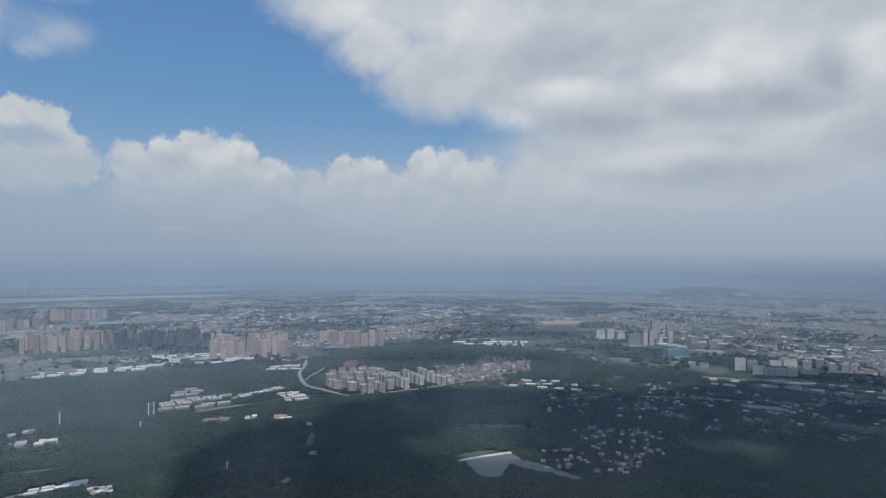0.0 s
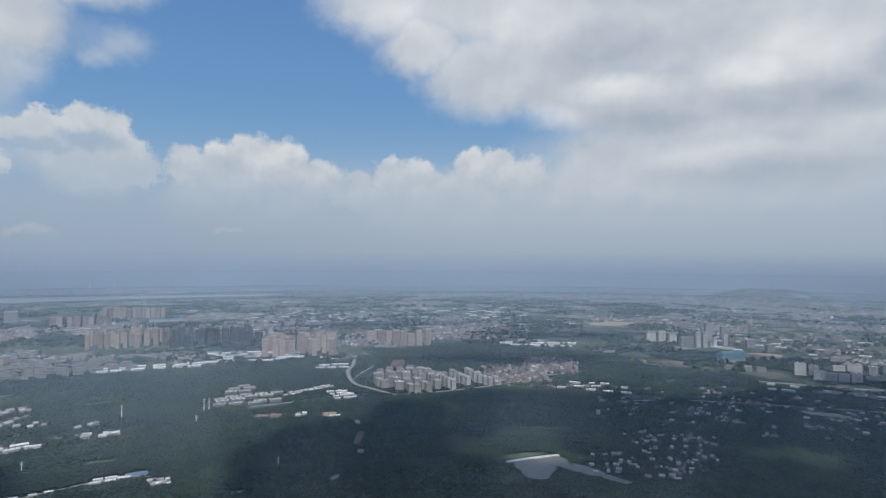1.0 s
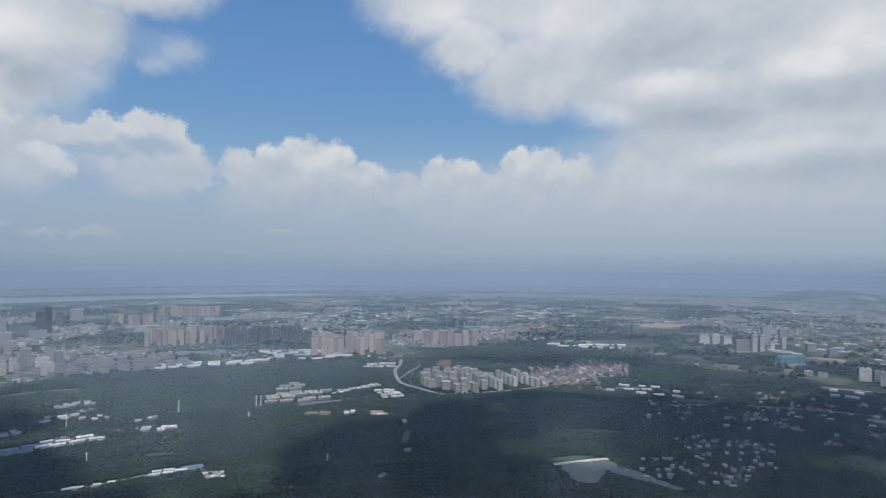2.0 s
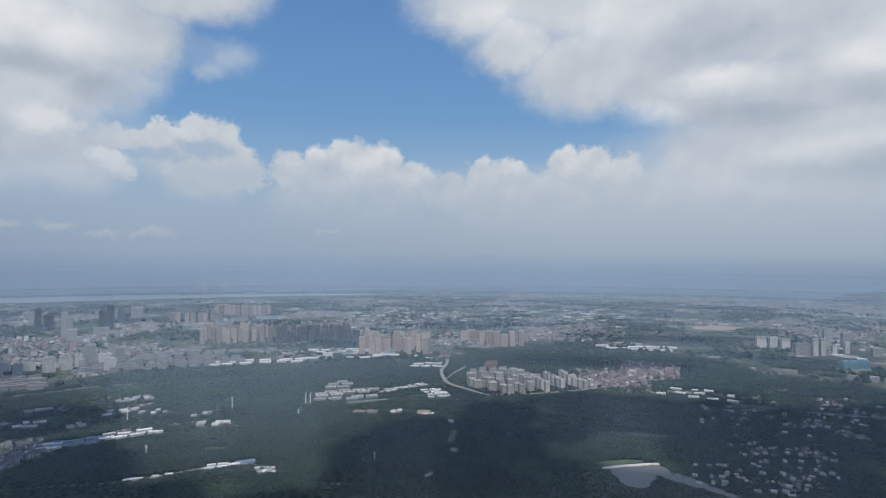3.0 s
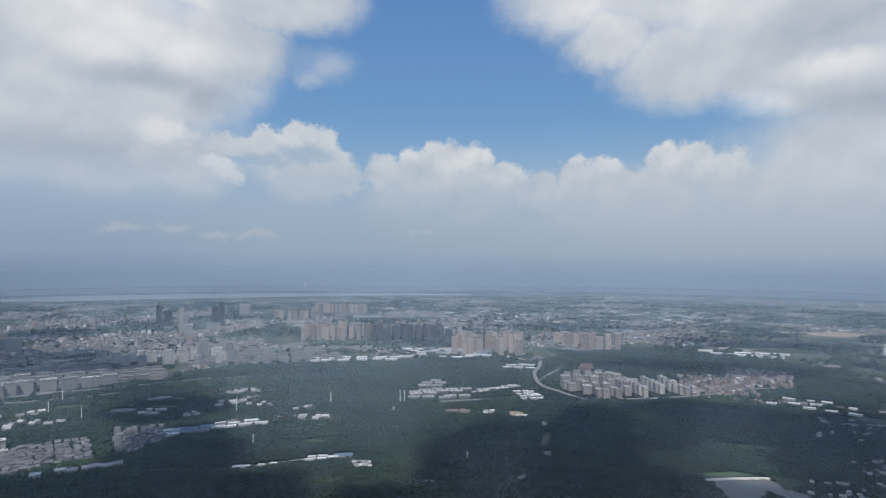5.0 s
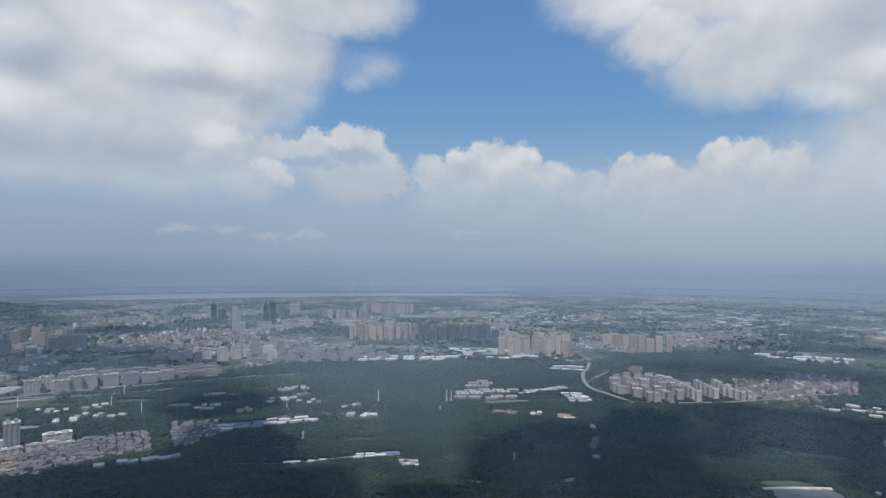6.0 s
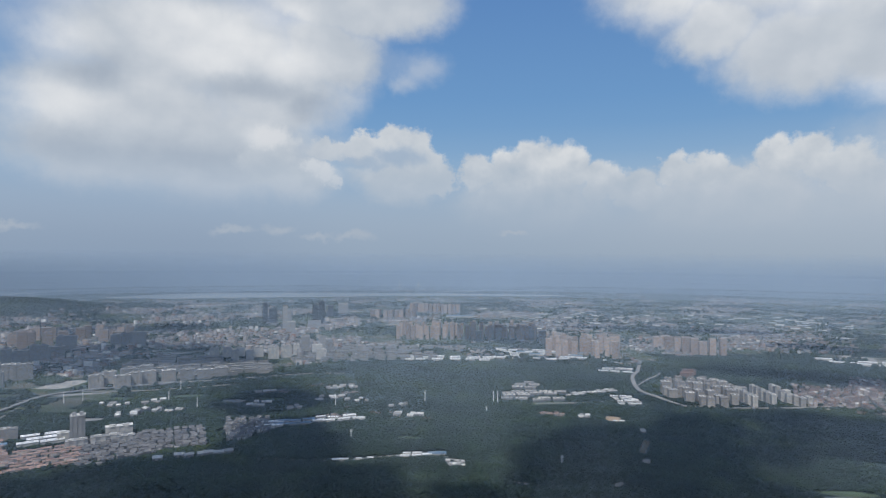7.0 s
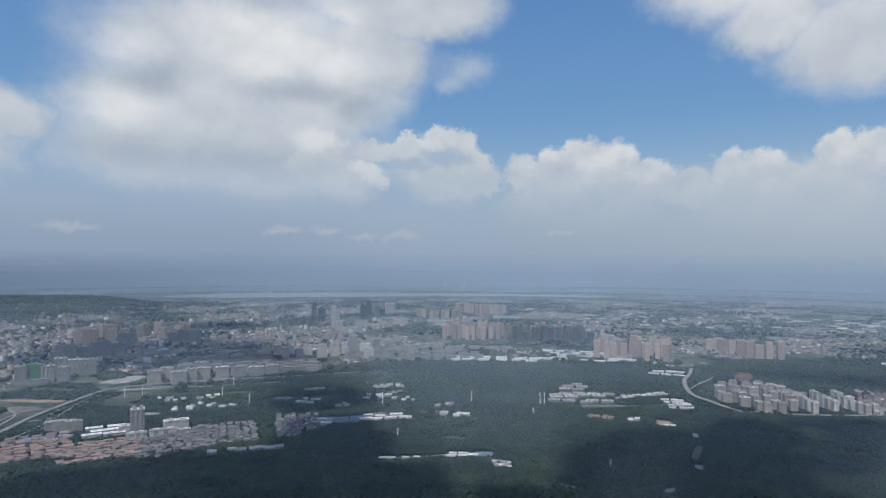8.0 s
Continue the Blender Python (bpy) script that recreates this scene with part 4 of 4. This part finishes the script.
for x, y, n in ((-1003, 960, 4), (-940, 880, 3), (-860, 990, 5), (-900, 1090, 5), (-790, 1010, 4), (-700, 1020, 3), (-1130, 780, 3), (-1180, 720, 4), (-860, 900, 3), (-1060, 740, 5), (-640, 960, 4), (-1090, 690, 4)):
    rows(P_VILLA, x, y, n, 2, 14, 16, "scattered pale houses", 35 + rnd.uniform(-25, 25), 0.55, 7, (0.5, 1.1))
rows(P_VILLA, 212, 904, 14, 5, 12, 20, "villas by the pond", -13, 0.5, 11, (0.28, 0.6), (0.4, 0.7))
rows(P_VILLA, 294, 1012, 11, 6, 13, 24, "villas by the pond", -16, 0.42, 12, (0.28, 0.6), (0.4, 0.7))
rows(P_VILLA, 340, 1240, 12, 5, 24, 36, "scattered villas", -10, 0.45, 18, (0.3, 0.75), (0.4, 0.65))
rows(P_VILLA, 640, 1300, 14, 6, 34, 40, "scattered villas", -22, 0.45, 22, (0.3, 0.8), (0.4, 0.65))
rows(P_VILLA, 640, 1090, 10, 4, 38, 50, "scattered villas", -25, 0.35, 24, (0.3, 0.8), (0.4, 0.65))
rows(P_SHED, 235, 1440, 5, 3, 34, 36, "pale sheds on the plain", -10, 0.5, 10, (0.3, 0.6), (0.5, 0.8))
rows(P_SHED, 800, 1420, 7, 3, 55, 40, "pale sheds on the plain", -25, 0.45, 14, (0.3, 0.7), (0.5, 0.8))
rows(P_SHED, -700, 1775, 7, 5, 36, 40, "white works sheds", 22, 0.7, 9, (0.5, 1.0), (0.7, 1.0))
rows(P_BLUESHED, -690, 1800, 4, 2, 60, 40, "white works sheds", 22, 0.6, 10, (0.6, 0.9), (0.7, 1.0))
rows(P_SHED, -425, 1642, 3, 2, 28, 40, "white works sheds", 15, 0.9, 6, (0.5, 0.7), (0.6, 0.8))
rows(P_SHED, -900, 1560, 6, 2, 44, 36, "white works sheds", 30, 0.7, 8, (0.6, 0.9))
rows(P_SHED, -500, 3150, 16, 7, 92, 90, "far works sheds", 15, 0.42, 36, (0.4, 1.2), (0.5, 0.8))
rows(P_SHED, 350, 3000, 11, 5, 98, 110, "far works sheds", 0, 0.32, 36, (0.4, 1.1), (0.5, 0.8))
rows(P_SHED, 1100, 2200, 7, 5, 110, 100, "far works sheds", -20, 0.5, 36, (0.4, 1.0), (0.5, 0.8))
rows(P_SHED, 130, 2120, 6, 2, 50, 50, "far works sheds", 0, 0.7, 12, (0.8, 1.3))

# ------------------------------------------------------------------ masts and bridge


def mast(x, y, high, label="tall white steel transmission mast rising from trees"):
    m = thing("power_mast", label, "mast", "masts over the woods")
    bm = bmesh.new()
    bmesh.ops.create_cone(bm, segments=10, radius1=0.9, radius2=0.45, depth=high, cap_ends=True, matrix=Matrix.Translation((0, 0, high / 2)))
    part("pole", bm, M_POLE, m)
    for k in (0.97, 0.86, 0.75):
        part("cross_arm", boxes((0, 0, high * k, 5.0, 0.3, 0.3)), M_POLE, m)
    part("footing", boxes((0, 0, -1, 2.4, 2.4, 1.6)), M_PALE, m)
    m.matrix_basis = pose(x, y, hill(x, y), 0, 0, 40)
    return m


for x, y, high in ((-668, 1075, 26), (-545, 1142, 26), (-537, 1146, 26), (-800, 950, 26), (-1010, 790, 25), (-1110, 800, 24), (-1180, 880, 24), (-1290, 690, 22), (-1275, 720, 22), (-520, 1060, 14), (-300, 860, 14), (-640, 800, 15)):
    mast(x, y, high)


def bridge():
    """Cable-stayed bridge: two H-shaped pylons, deck and stays."""
    b = thing("bridge", "pale cable-stayed bridge with two pylons over the river", "bridge")
    span = 140.0
    part("deck", boxes((0, 0, 18, 420, 14, 2.4), (0, 6.6, 20.4, 420, 0.4, 1.2), (0, -6.6, 20.4, 420, 0.4, 1.2)), M_PALE, b)
    for x in (-span / 2, span / 2):
        part("pylon", boxes((x, 7.5, -2, 5, 4, 98), (x, -7.5, -2, 5, 4, 98), (x, 0, 60, 4, 11, 5), (x, 0, 88, 4, 11, 5)), M_WHITE, b)
        for k in range(1, 5):
            for s in (-1, 1):
                a, e = Vector((x, 0, 92 - 5 * k)), Vector((x + s * 16 * k, 0, 20))
                bm = bmesh.new()
                d = e - a
                bmesh.ops.create_cone(bm, segments=5, radius1=0.4, radius2=0.4, depth=d.length, matrix=Matrix.Translation((a + e) / 2) @ d.to_track_quat("Z", "Y").to_matrix().to_4x4())
                part("stay_cable", bm, M_POLE, b)
    x, y = polar(33.4, 4640)
    b.matrix_basis = pose(x, y, hill(x, y), 0, 0, 38)


bridge()
for p in PATTERNS:
    drop(p)

# ------------------------------------------------------------------ the far town, woods and haze


def many(name, label, category, cells, material, round_off=False):
    """Joins arrays of vertices and faces into one object of kind stuff."""
    verts, faces, base = [], [], 0
    for v, f in cells:
        verts.append(v)
        faces.append(f + base)
        base += len(v)
    verts, faces = np.concatenate(verts), np.concatenate(faces)
    corners = faces.shape[1]
    me = bpy.data.meshes.new(name)
    me.vertices.add(len(verts))
    me.vertices.foreach_set("co", verts.astype(np.float32).ravel())
    me.loops.add(faces.size)
    me.loops.foreach_set("vertex_index", faces.astype(np.int32).ravel())
    me.polygons.add(len(faces))
    me.polygons.foreach_set("loop_start", np.arange(0, faces.size, corners, dtype=np.int32))
    me.update(calc_edges=True)
    me.materials.append(material)
    if round_off:
        me.polygons.foreach_set("use_smooth", [True] * len(me.polygons))
    return tagged(new(name, me), label, category, kind="stuff")


CUBE_V = np.array([(x, y, z) for z in (0, 1) for y in (-0.5, 0.5) for x in (-0.5, 0.5)], float)
CUBE_F = np.array([(4, 5, 7, 6), (0, 1, 5, 4), (1, 3, 7, 5), (3, 2, 6, 7), (2, 0, 4, 6)])
KEEP = np.array(CLEAR)


def is_free(x, y, pad=0.0):
    return not np.any((KEEP[:, 0] - x) ** 2 + (KEEP[:, 1] - y) ** 2 < (KEEP[:, 2] + pad) ** 2)


def turned(v, a):
    c, s = math.cos(a), math.sin(a)
    return np.stack([v[:, 0] * c - v[:, 1] * s, v[:, 0] * s + v[:, 1] * c, v[:, 2]], 1)


def far_town():
    cells, g = [], random.Random(21)
    tries = 95000
    for _ in range(tries):
        az, r = g.uniform(-48, 84), math.sqrt(g.uniform(1450 ** 2, 4700 ** 2))
        if r < wood_edge(az) + 60:
            continue
        x, y = polar(az, r)
        dense = (0.12 if az > 38 and 1600 < r < 3300 else 0.0) + noise.noise((x / 420, y / 420, 5.5)) + 0.5 * noise.noise((x / 130, y / 130, 1.5))
        if az < -8 and r < 2700:
            dense -= 0.05
        if az > 58 and 1750 < r < 2700:
            dense += 0.35
        if dense < -0.1 + 0.3 * g.random() or not is_free(x, y, 4):
            continue
        west = az > 38 and 1600 < r < 3300
        if (r > 4330 and 8 < az < 62) or hill(x, y) > 22:
            continue
        w, d, h = g.uniform(4.5, 14), g.uniform(4.5, 8), g.choice((2.5, 3, 3.5, 4.5, 6, 8)) * g.uniform(0.8, 1.2)
        if g.random() < 0.035 and r > 2000:
            w, d, h = g.uniform(25, 60), g.uniform(12, 24), g.uniform(4, 6)
        elif g.random() < 0.004:
            h = g.uniform(12, 22)
        elif west and g.random() < 0.3:
            w, d, h = g.uniform(9, 20), g.uniform(6, 9), g.choice((6, 8, 9, 12, 18)) * g.uniform(0.8, 1.2)
        a = radians(ROWS_TURN + g.gauss(0, 14) + (az - 25) * 0.4)
        z = hill(x, y) - 0.5
        for sx, sy, z0, sz in ((w, d, 0, h), (w + 0.8, d + 0.8, h, 0.6)):
            cells.append((turned(CUBE_V * (sx, sy, sz), a) + (x, y, z + z0), CUBE_F))
    many("far_town", "countless low pale and brown buildings far off", "town", cells, M_CITY)


far_town()


def hamlet():
    """Row houses with pitched brown roofs, too many and too small to tell apart."""
    cells, g = [], random.Random(5)
    roof_v = np.array([(-0.55, -0.58, -0.05), (0.55, -0.58, -0.05), (0.55, 0.58, -0.05), (-0.55, 0.58, -0.05), (-0.55, 0, 0.5), (0.55, 0, 0.5)])
    roof_f = [(0, 1, 5, 4), (2, 3, 4, 5)]
    walls, roofs = [], []
    for x, y, across, along, dx, dy, turn in HAMLET:
        for j in range(along):
            for i in range(across):
                if g.random() < 0.16:
                    continue
                u, v = (i - across / 2 + 0.4 * (j % 2)) * dx + g.uniform(-4, 4), (j - along / 2) * dy + g.uniform(-4, 4)
                px, py, a = *(turned(np.array([(u, v, 0.0)]), radians(turn))[0, :2] + (x, y)), radians(turn + g.uniform(-6, 6))
                w, d, h = g.uniform(5.5, 8.5), g.uniform(5, 7), g.choice((5, 6, 7, 8))
                walls.append((turned(CUBE_V * (w, d, h), a) + (px, py, hill(px, py) - 0.5), CUBE_F))
                roofs.append((turned(roof_v * (w, d, 5.0), a) + (px, py, hill(px, py) + h - 0.3), np.array(roof_f)))
    for x, y, across, deep, count in VILLAGES:
        ux, uy = polar(math.degrees(math.atan2(-x, y)) - 90, 1.0)
        vx, vy = polar(math.degrees(math.atan2(-x, y)), 1.0)
        for _ in range(count):
            u, v = g.gauss(0, 0.5) * across, g.gauss(0, 0.5) * deep
            px, py, a = x + u * ux + v * vx, y + u * uy + v * vy, radians(g.choice((-12, 0, 25, 78)) + g.uniform(-8, 8))
            size = max(0.72, math.hypot(px, py) / 1500)
            w, d, h = size * g.uniform(4, 10), size * g.uniform(4, 6.5), size * g.choice((2.5, 3, 4, 5.5))
            walls.append((turned(CUBE_V * (w, d, h), a) + (px, py, hill(px, py) - 0.5), CUBE_F))
            roofs.append((turned(roof_v * (w, d, g.choice((1.0, 2.0, 3.5))), a) + (px, py, hill(px, py) + h - 0.4), np.array(roof_f)))
    many("house_rows", "pale brown walls of dense row houses", "houses", walls, M_DUN)
    many("roof_rows", "brown pitched roofs of dense row houses", "roofs", roofs, M_BROWN)


hamlet()


def infill(name, label, quarters, wall, roof, seed):
    """Lower back rows that stand between the houses of a dense quarter, wall to wall."""
    g = random.Random(seed)
    roof_v = np.array([(-0.52, -0.54, -0.05), (0.52, -0.54, -0.05), (0.52, 0.54, -0.05), (-0.52, 0.54, -0.05), (-0.52, 0, 0.5), (0.52, 0, 0.5)])
    roof_f = np.array([(0, 1, 5, 4), (2, 3, 4, 5)])
    walls, roofs = [], []
    for x, y, across, along, dx, dy, turn in quarters:
        for j in range(along):
            for i in range(across):
                if g.random() < 0.12:
                    continue
                u, v = (i - (across - 1) / 2 + 0.25 * (j % 2)) * dx + g.uniform(-1, 1), (j - along / 2) * dy + g.uniform(-0.6, 0.6)
                px, py = turned(np.array([(u, v, 0.0)]), radians(turn))[0, :2] + (x, y)
                a, w, d, h = radians(turn + g.uniform(-3, 3)), dx * g.uniform(0.5, 0.86), dy * g.uniform(0.26, 0.36), g.choice((2.5, 3.5, 4.5, 6.0, 7.5))
                z = hill(px, py) - 0.5
                walls.append((turned(CUBE_V * (w, d, h), a) + (px, py, z), CUBE_F))
                roofs.append((turned(roof_v * (w, d, g.choice((0.6, 1.6, 2.4))), a) + (px, py, z + h + 0.1), roof_f))
    many(name + "_walls", "walls of " + label, "houses", walls, wall)
    many(name + "_roofs", "roofs of " + label, "roofs", roofs, roof)


infill("back_rows", "packed grey back rows in the old quarter", [(-917, 571, 9, 8, 12, 16, 58), (-882, 636, 9, 7, 12, 16, 54), (-838, 757, 6, 6, 12.5, 17, 48)], M_SLATEROWS, M_GREYROWS, 41)
infill("red_rows", "packed red-tiled back rows", [(-1080, 405, 8, 8, 19, 17, 69), (-972, 481, 7, 6, 18.5, 17, 64)], M_DUN, M_REDROWS, 42)


def ico(level):
    bm = bmesh.new()
    bmesh.ops.create_icosphere(bm, subdivisions=level, radius=1.0)
    v = np.array([p.co[:] for p in bm.verts])
    f = np.array([[q.index for q in p.verts] for p in bm.faces])
    bm.free()
    return v, f


def crowns(level, kinds=12):
    """Uneven tree crowns, each a different lumpy shape."""
    v, f = ico(level)
    out = []
    for k in range(kinds):
        w = np.array([1 + 0.6 * noise.noise((p[0] * 1.7 + k * 9, p[1] * 1.7, p[2] * 1.7)) for p in v])
        out.append(v * w[:, None])
    return out, f


def woods():
    near_v, near_f = crowns(2)
    far_v, far_f = crowns(1)
    g = random.Random(33)
    near_cells, far_cells, town_cells = [], [], []
    for inner, outer, step in ((715, 1000, 3.8), (1000, 1400, 4.9), (1400, 2120, 6.6)):
        reach = int(outer / step) + 1
        for i in range(-reach, int(1480 / step)):
            for j in range(int(120 / step), reach):
                x, y = (i + g.uniform(-0.5, 0.5)) * step, (j + g.uniform(-0.5, 0.5)) * step
                r = math.hypot(x, y)
                if r < inner or r >= outer:
                    continue
                az = math.degrees(math.atan2(-x, y))
                if az < -42 or az > 77:
                    continue
                belt = r > wood_edge(az) + 60 * noise.noise((x / 120, y / 120, 7.7))
                if belt and (noise.noise((x / 140, y / 140, 2.9)) < (-0.12 if r < 1450 else 0.05) or g.random() < 0.3):
                    continue
                thin = noise.noise((x / 90, y / 90, 6.1))
                if thin > 0.42 and g.random() < 0.5:
                    continue
                if not is_free(x, y, 0.35 * step):
                    continue
                s = step * g.choice((0.6, 0.7, 0.76, 0.82, 0.9, 1.05)) * (1 + 0.15 * thin)
                near = r < 760
                v = (near_v if near else far_v)[g.randrange(12)]
                v = turned(v * (s, s, s * g.uniform(0.35, 0.5)), g.uniform(0, 6.28)) + (x, y, hill(x, y) + 2.9 + g.gauss(0, 0.25))
                (near_cells if near else far_cells).append((v, near_f if near else far_f))
    for _ in range(26000):
        az, r = g.uniform(-46, 82), math.sqrt(g.uniform(1400 ** 2, 4300 ** 2))
        if r < wood_edge(az):
            continue
        x, y = polar(az, r)
        if noise.noise((x / 240, y / 240, 8.8)) + 0.5 * noise.noise((x / 70, y / 70, 0.8)) < 0.1 or not is_free(x, y, 1.0):
            continue
        s = g.uniform(3.5, 6.0) * (1 + r / 6000)
        if hill(x, y) > 12 and r < 4300:
            continue
        town_cells.append((far_v[g.randrange(12)] * (s * 1.2, s * 1.2, s) + (x, y, hill(x, y) + s * 0.6), far_f))
    for _ in range(9000):
        az, r = g.uniform(54, 77), g.uniform(3150, 4250)
        x, y = polar(az, r)
        if hill(x, y) < 8 + 10 * g.random():
            continue
        s = g.uniform(5, 9)
        town_cells.append((far_v[g.randrange(12)] * (s * 1.3, s * 1.3, s * 0.7) + (x, y, hill(x, y) + 2), far_f))
    many("forest", "dense dark green broadleaf wood over low hills", "forest", near_cells, M_LEAF, True)
    many("forest", "dense dark green wood up to the town's edge", "forest", far_cells, M_LEAF, True)
    many("town_trees", "scattered green trees between buildings", "trees", town_cells, M_LEAF, True)


woods()


def cloud(x, y, rx, ry, turn=0.0, seed=0.0, base=3200.0):
    """A heaped cloud overhead that shades the land at x, y."""
    v, f = ico(5)
    c, s = math.cos(radians(turn)), math.sin(radians(turn))
    off = TO_SUN * (base / TO_SUN.z)
    verts = []
    for p in v:
        w = 1 + 0.24 * noise.noise((p[0] * 1.6 + seed, p[1] * 1.6, p[2] * 0.6)) + 0.24 * noise.noise((p[0] * 5 + seed, p[1] * 5, p[2] * 3)) + 0.14 * noise.noise((p[0] * 13, p[1] * 13 + seed, p[2] * 8))
        u, q, z = p[0] * rx * w, p[1] * ry * w, (p[2] * 90 if p[2] > 0 else p[2] * 22) * w
        verts.append((x + off.x + u * c - q * s, y + off.y + u * s + q * c, base + z))
    ob = solid("cloud", verts, f.tolist(), M_CLOUD)
    for p in ob.data.polygons:
        p.use_smooth = True
    return tagged(ob, "heaped white cloud drifting over the woods", "cloud", "clouds overhead")


SHADES = [(-234, 874, 120, 186, 15), (-150, 990, 88, 134, 8), (-88, 800, 112, 146, 6), (86, 800, 112, 92, -6), (56, 1276, 150, 92, -3), (262, 1085, 150, 200, -13), (340, 1166, 189, 193, -15), (690, 1190, 240, 270, -31), (320, 790, 200, 165, -22),
          (-708, 702, 92, 150, 45), (-748, 408, 228, 150, 61), (-582, 540, 104, 158, 47), (-468, 600, 58, 114, 38), (-935, 908, 100, 100, 46), (-338, 630, 55, 91, 28), (-295, 745, 36, 134, 22), (-150, 1165, 80, 80, 8), (-30, 1060, 40, 60, 0), (30, 1140, 90, 55, 0), (570, 820, 90, 110, -34)]
SHADES += [(30, 1790, 260, 70, 5), (-1500, 1130, 200, 110, 45), (-1790, 1030, 330, 240, 60), (-900, 2060, 200, 90, 23), (700, 1950, 240, 60, -20), (1050, 1500, 260, 70, -25), (-2300, 1500, 300, 130, 50), (300, 2400, 420, 90, 5), (-500, 2650, 420, 80, 15), (-1900, 2500, 300, 90, 35)]
for k, (x, y, rx, ry, turn) in enumerate(SHADES):
    cloud(x, y, rx, ry, turn, k * 3.3)


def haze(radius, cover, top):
    """A curved bank of very many fine level strips, denser near the ground; their colour imitates haze."""
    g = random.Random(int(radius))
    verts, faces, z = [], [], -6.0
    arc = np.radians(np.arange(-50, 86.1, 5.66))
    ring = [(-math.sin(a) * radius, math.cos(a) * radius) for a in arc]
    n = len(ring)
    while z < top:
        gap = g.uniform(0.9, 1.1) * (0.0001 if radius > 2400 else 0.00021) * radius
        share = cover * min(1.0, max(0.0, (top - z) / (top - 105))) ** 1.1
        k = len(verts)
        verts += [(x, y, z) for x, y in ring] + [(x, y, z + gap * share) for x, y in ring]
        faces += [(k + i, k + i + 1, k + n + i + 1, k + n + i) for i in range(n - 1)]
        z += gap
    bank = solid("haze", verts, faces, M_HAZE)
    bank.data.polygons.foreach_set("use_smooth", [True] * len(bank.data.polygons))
    return tagged(bank, "fine blue-grey strips standing in for haze over the plain", "haze", "haze banks", kind="stuff")


# nested banks of painted strips veil the distance more with every ring
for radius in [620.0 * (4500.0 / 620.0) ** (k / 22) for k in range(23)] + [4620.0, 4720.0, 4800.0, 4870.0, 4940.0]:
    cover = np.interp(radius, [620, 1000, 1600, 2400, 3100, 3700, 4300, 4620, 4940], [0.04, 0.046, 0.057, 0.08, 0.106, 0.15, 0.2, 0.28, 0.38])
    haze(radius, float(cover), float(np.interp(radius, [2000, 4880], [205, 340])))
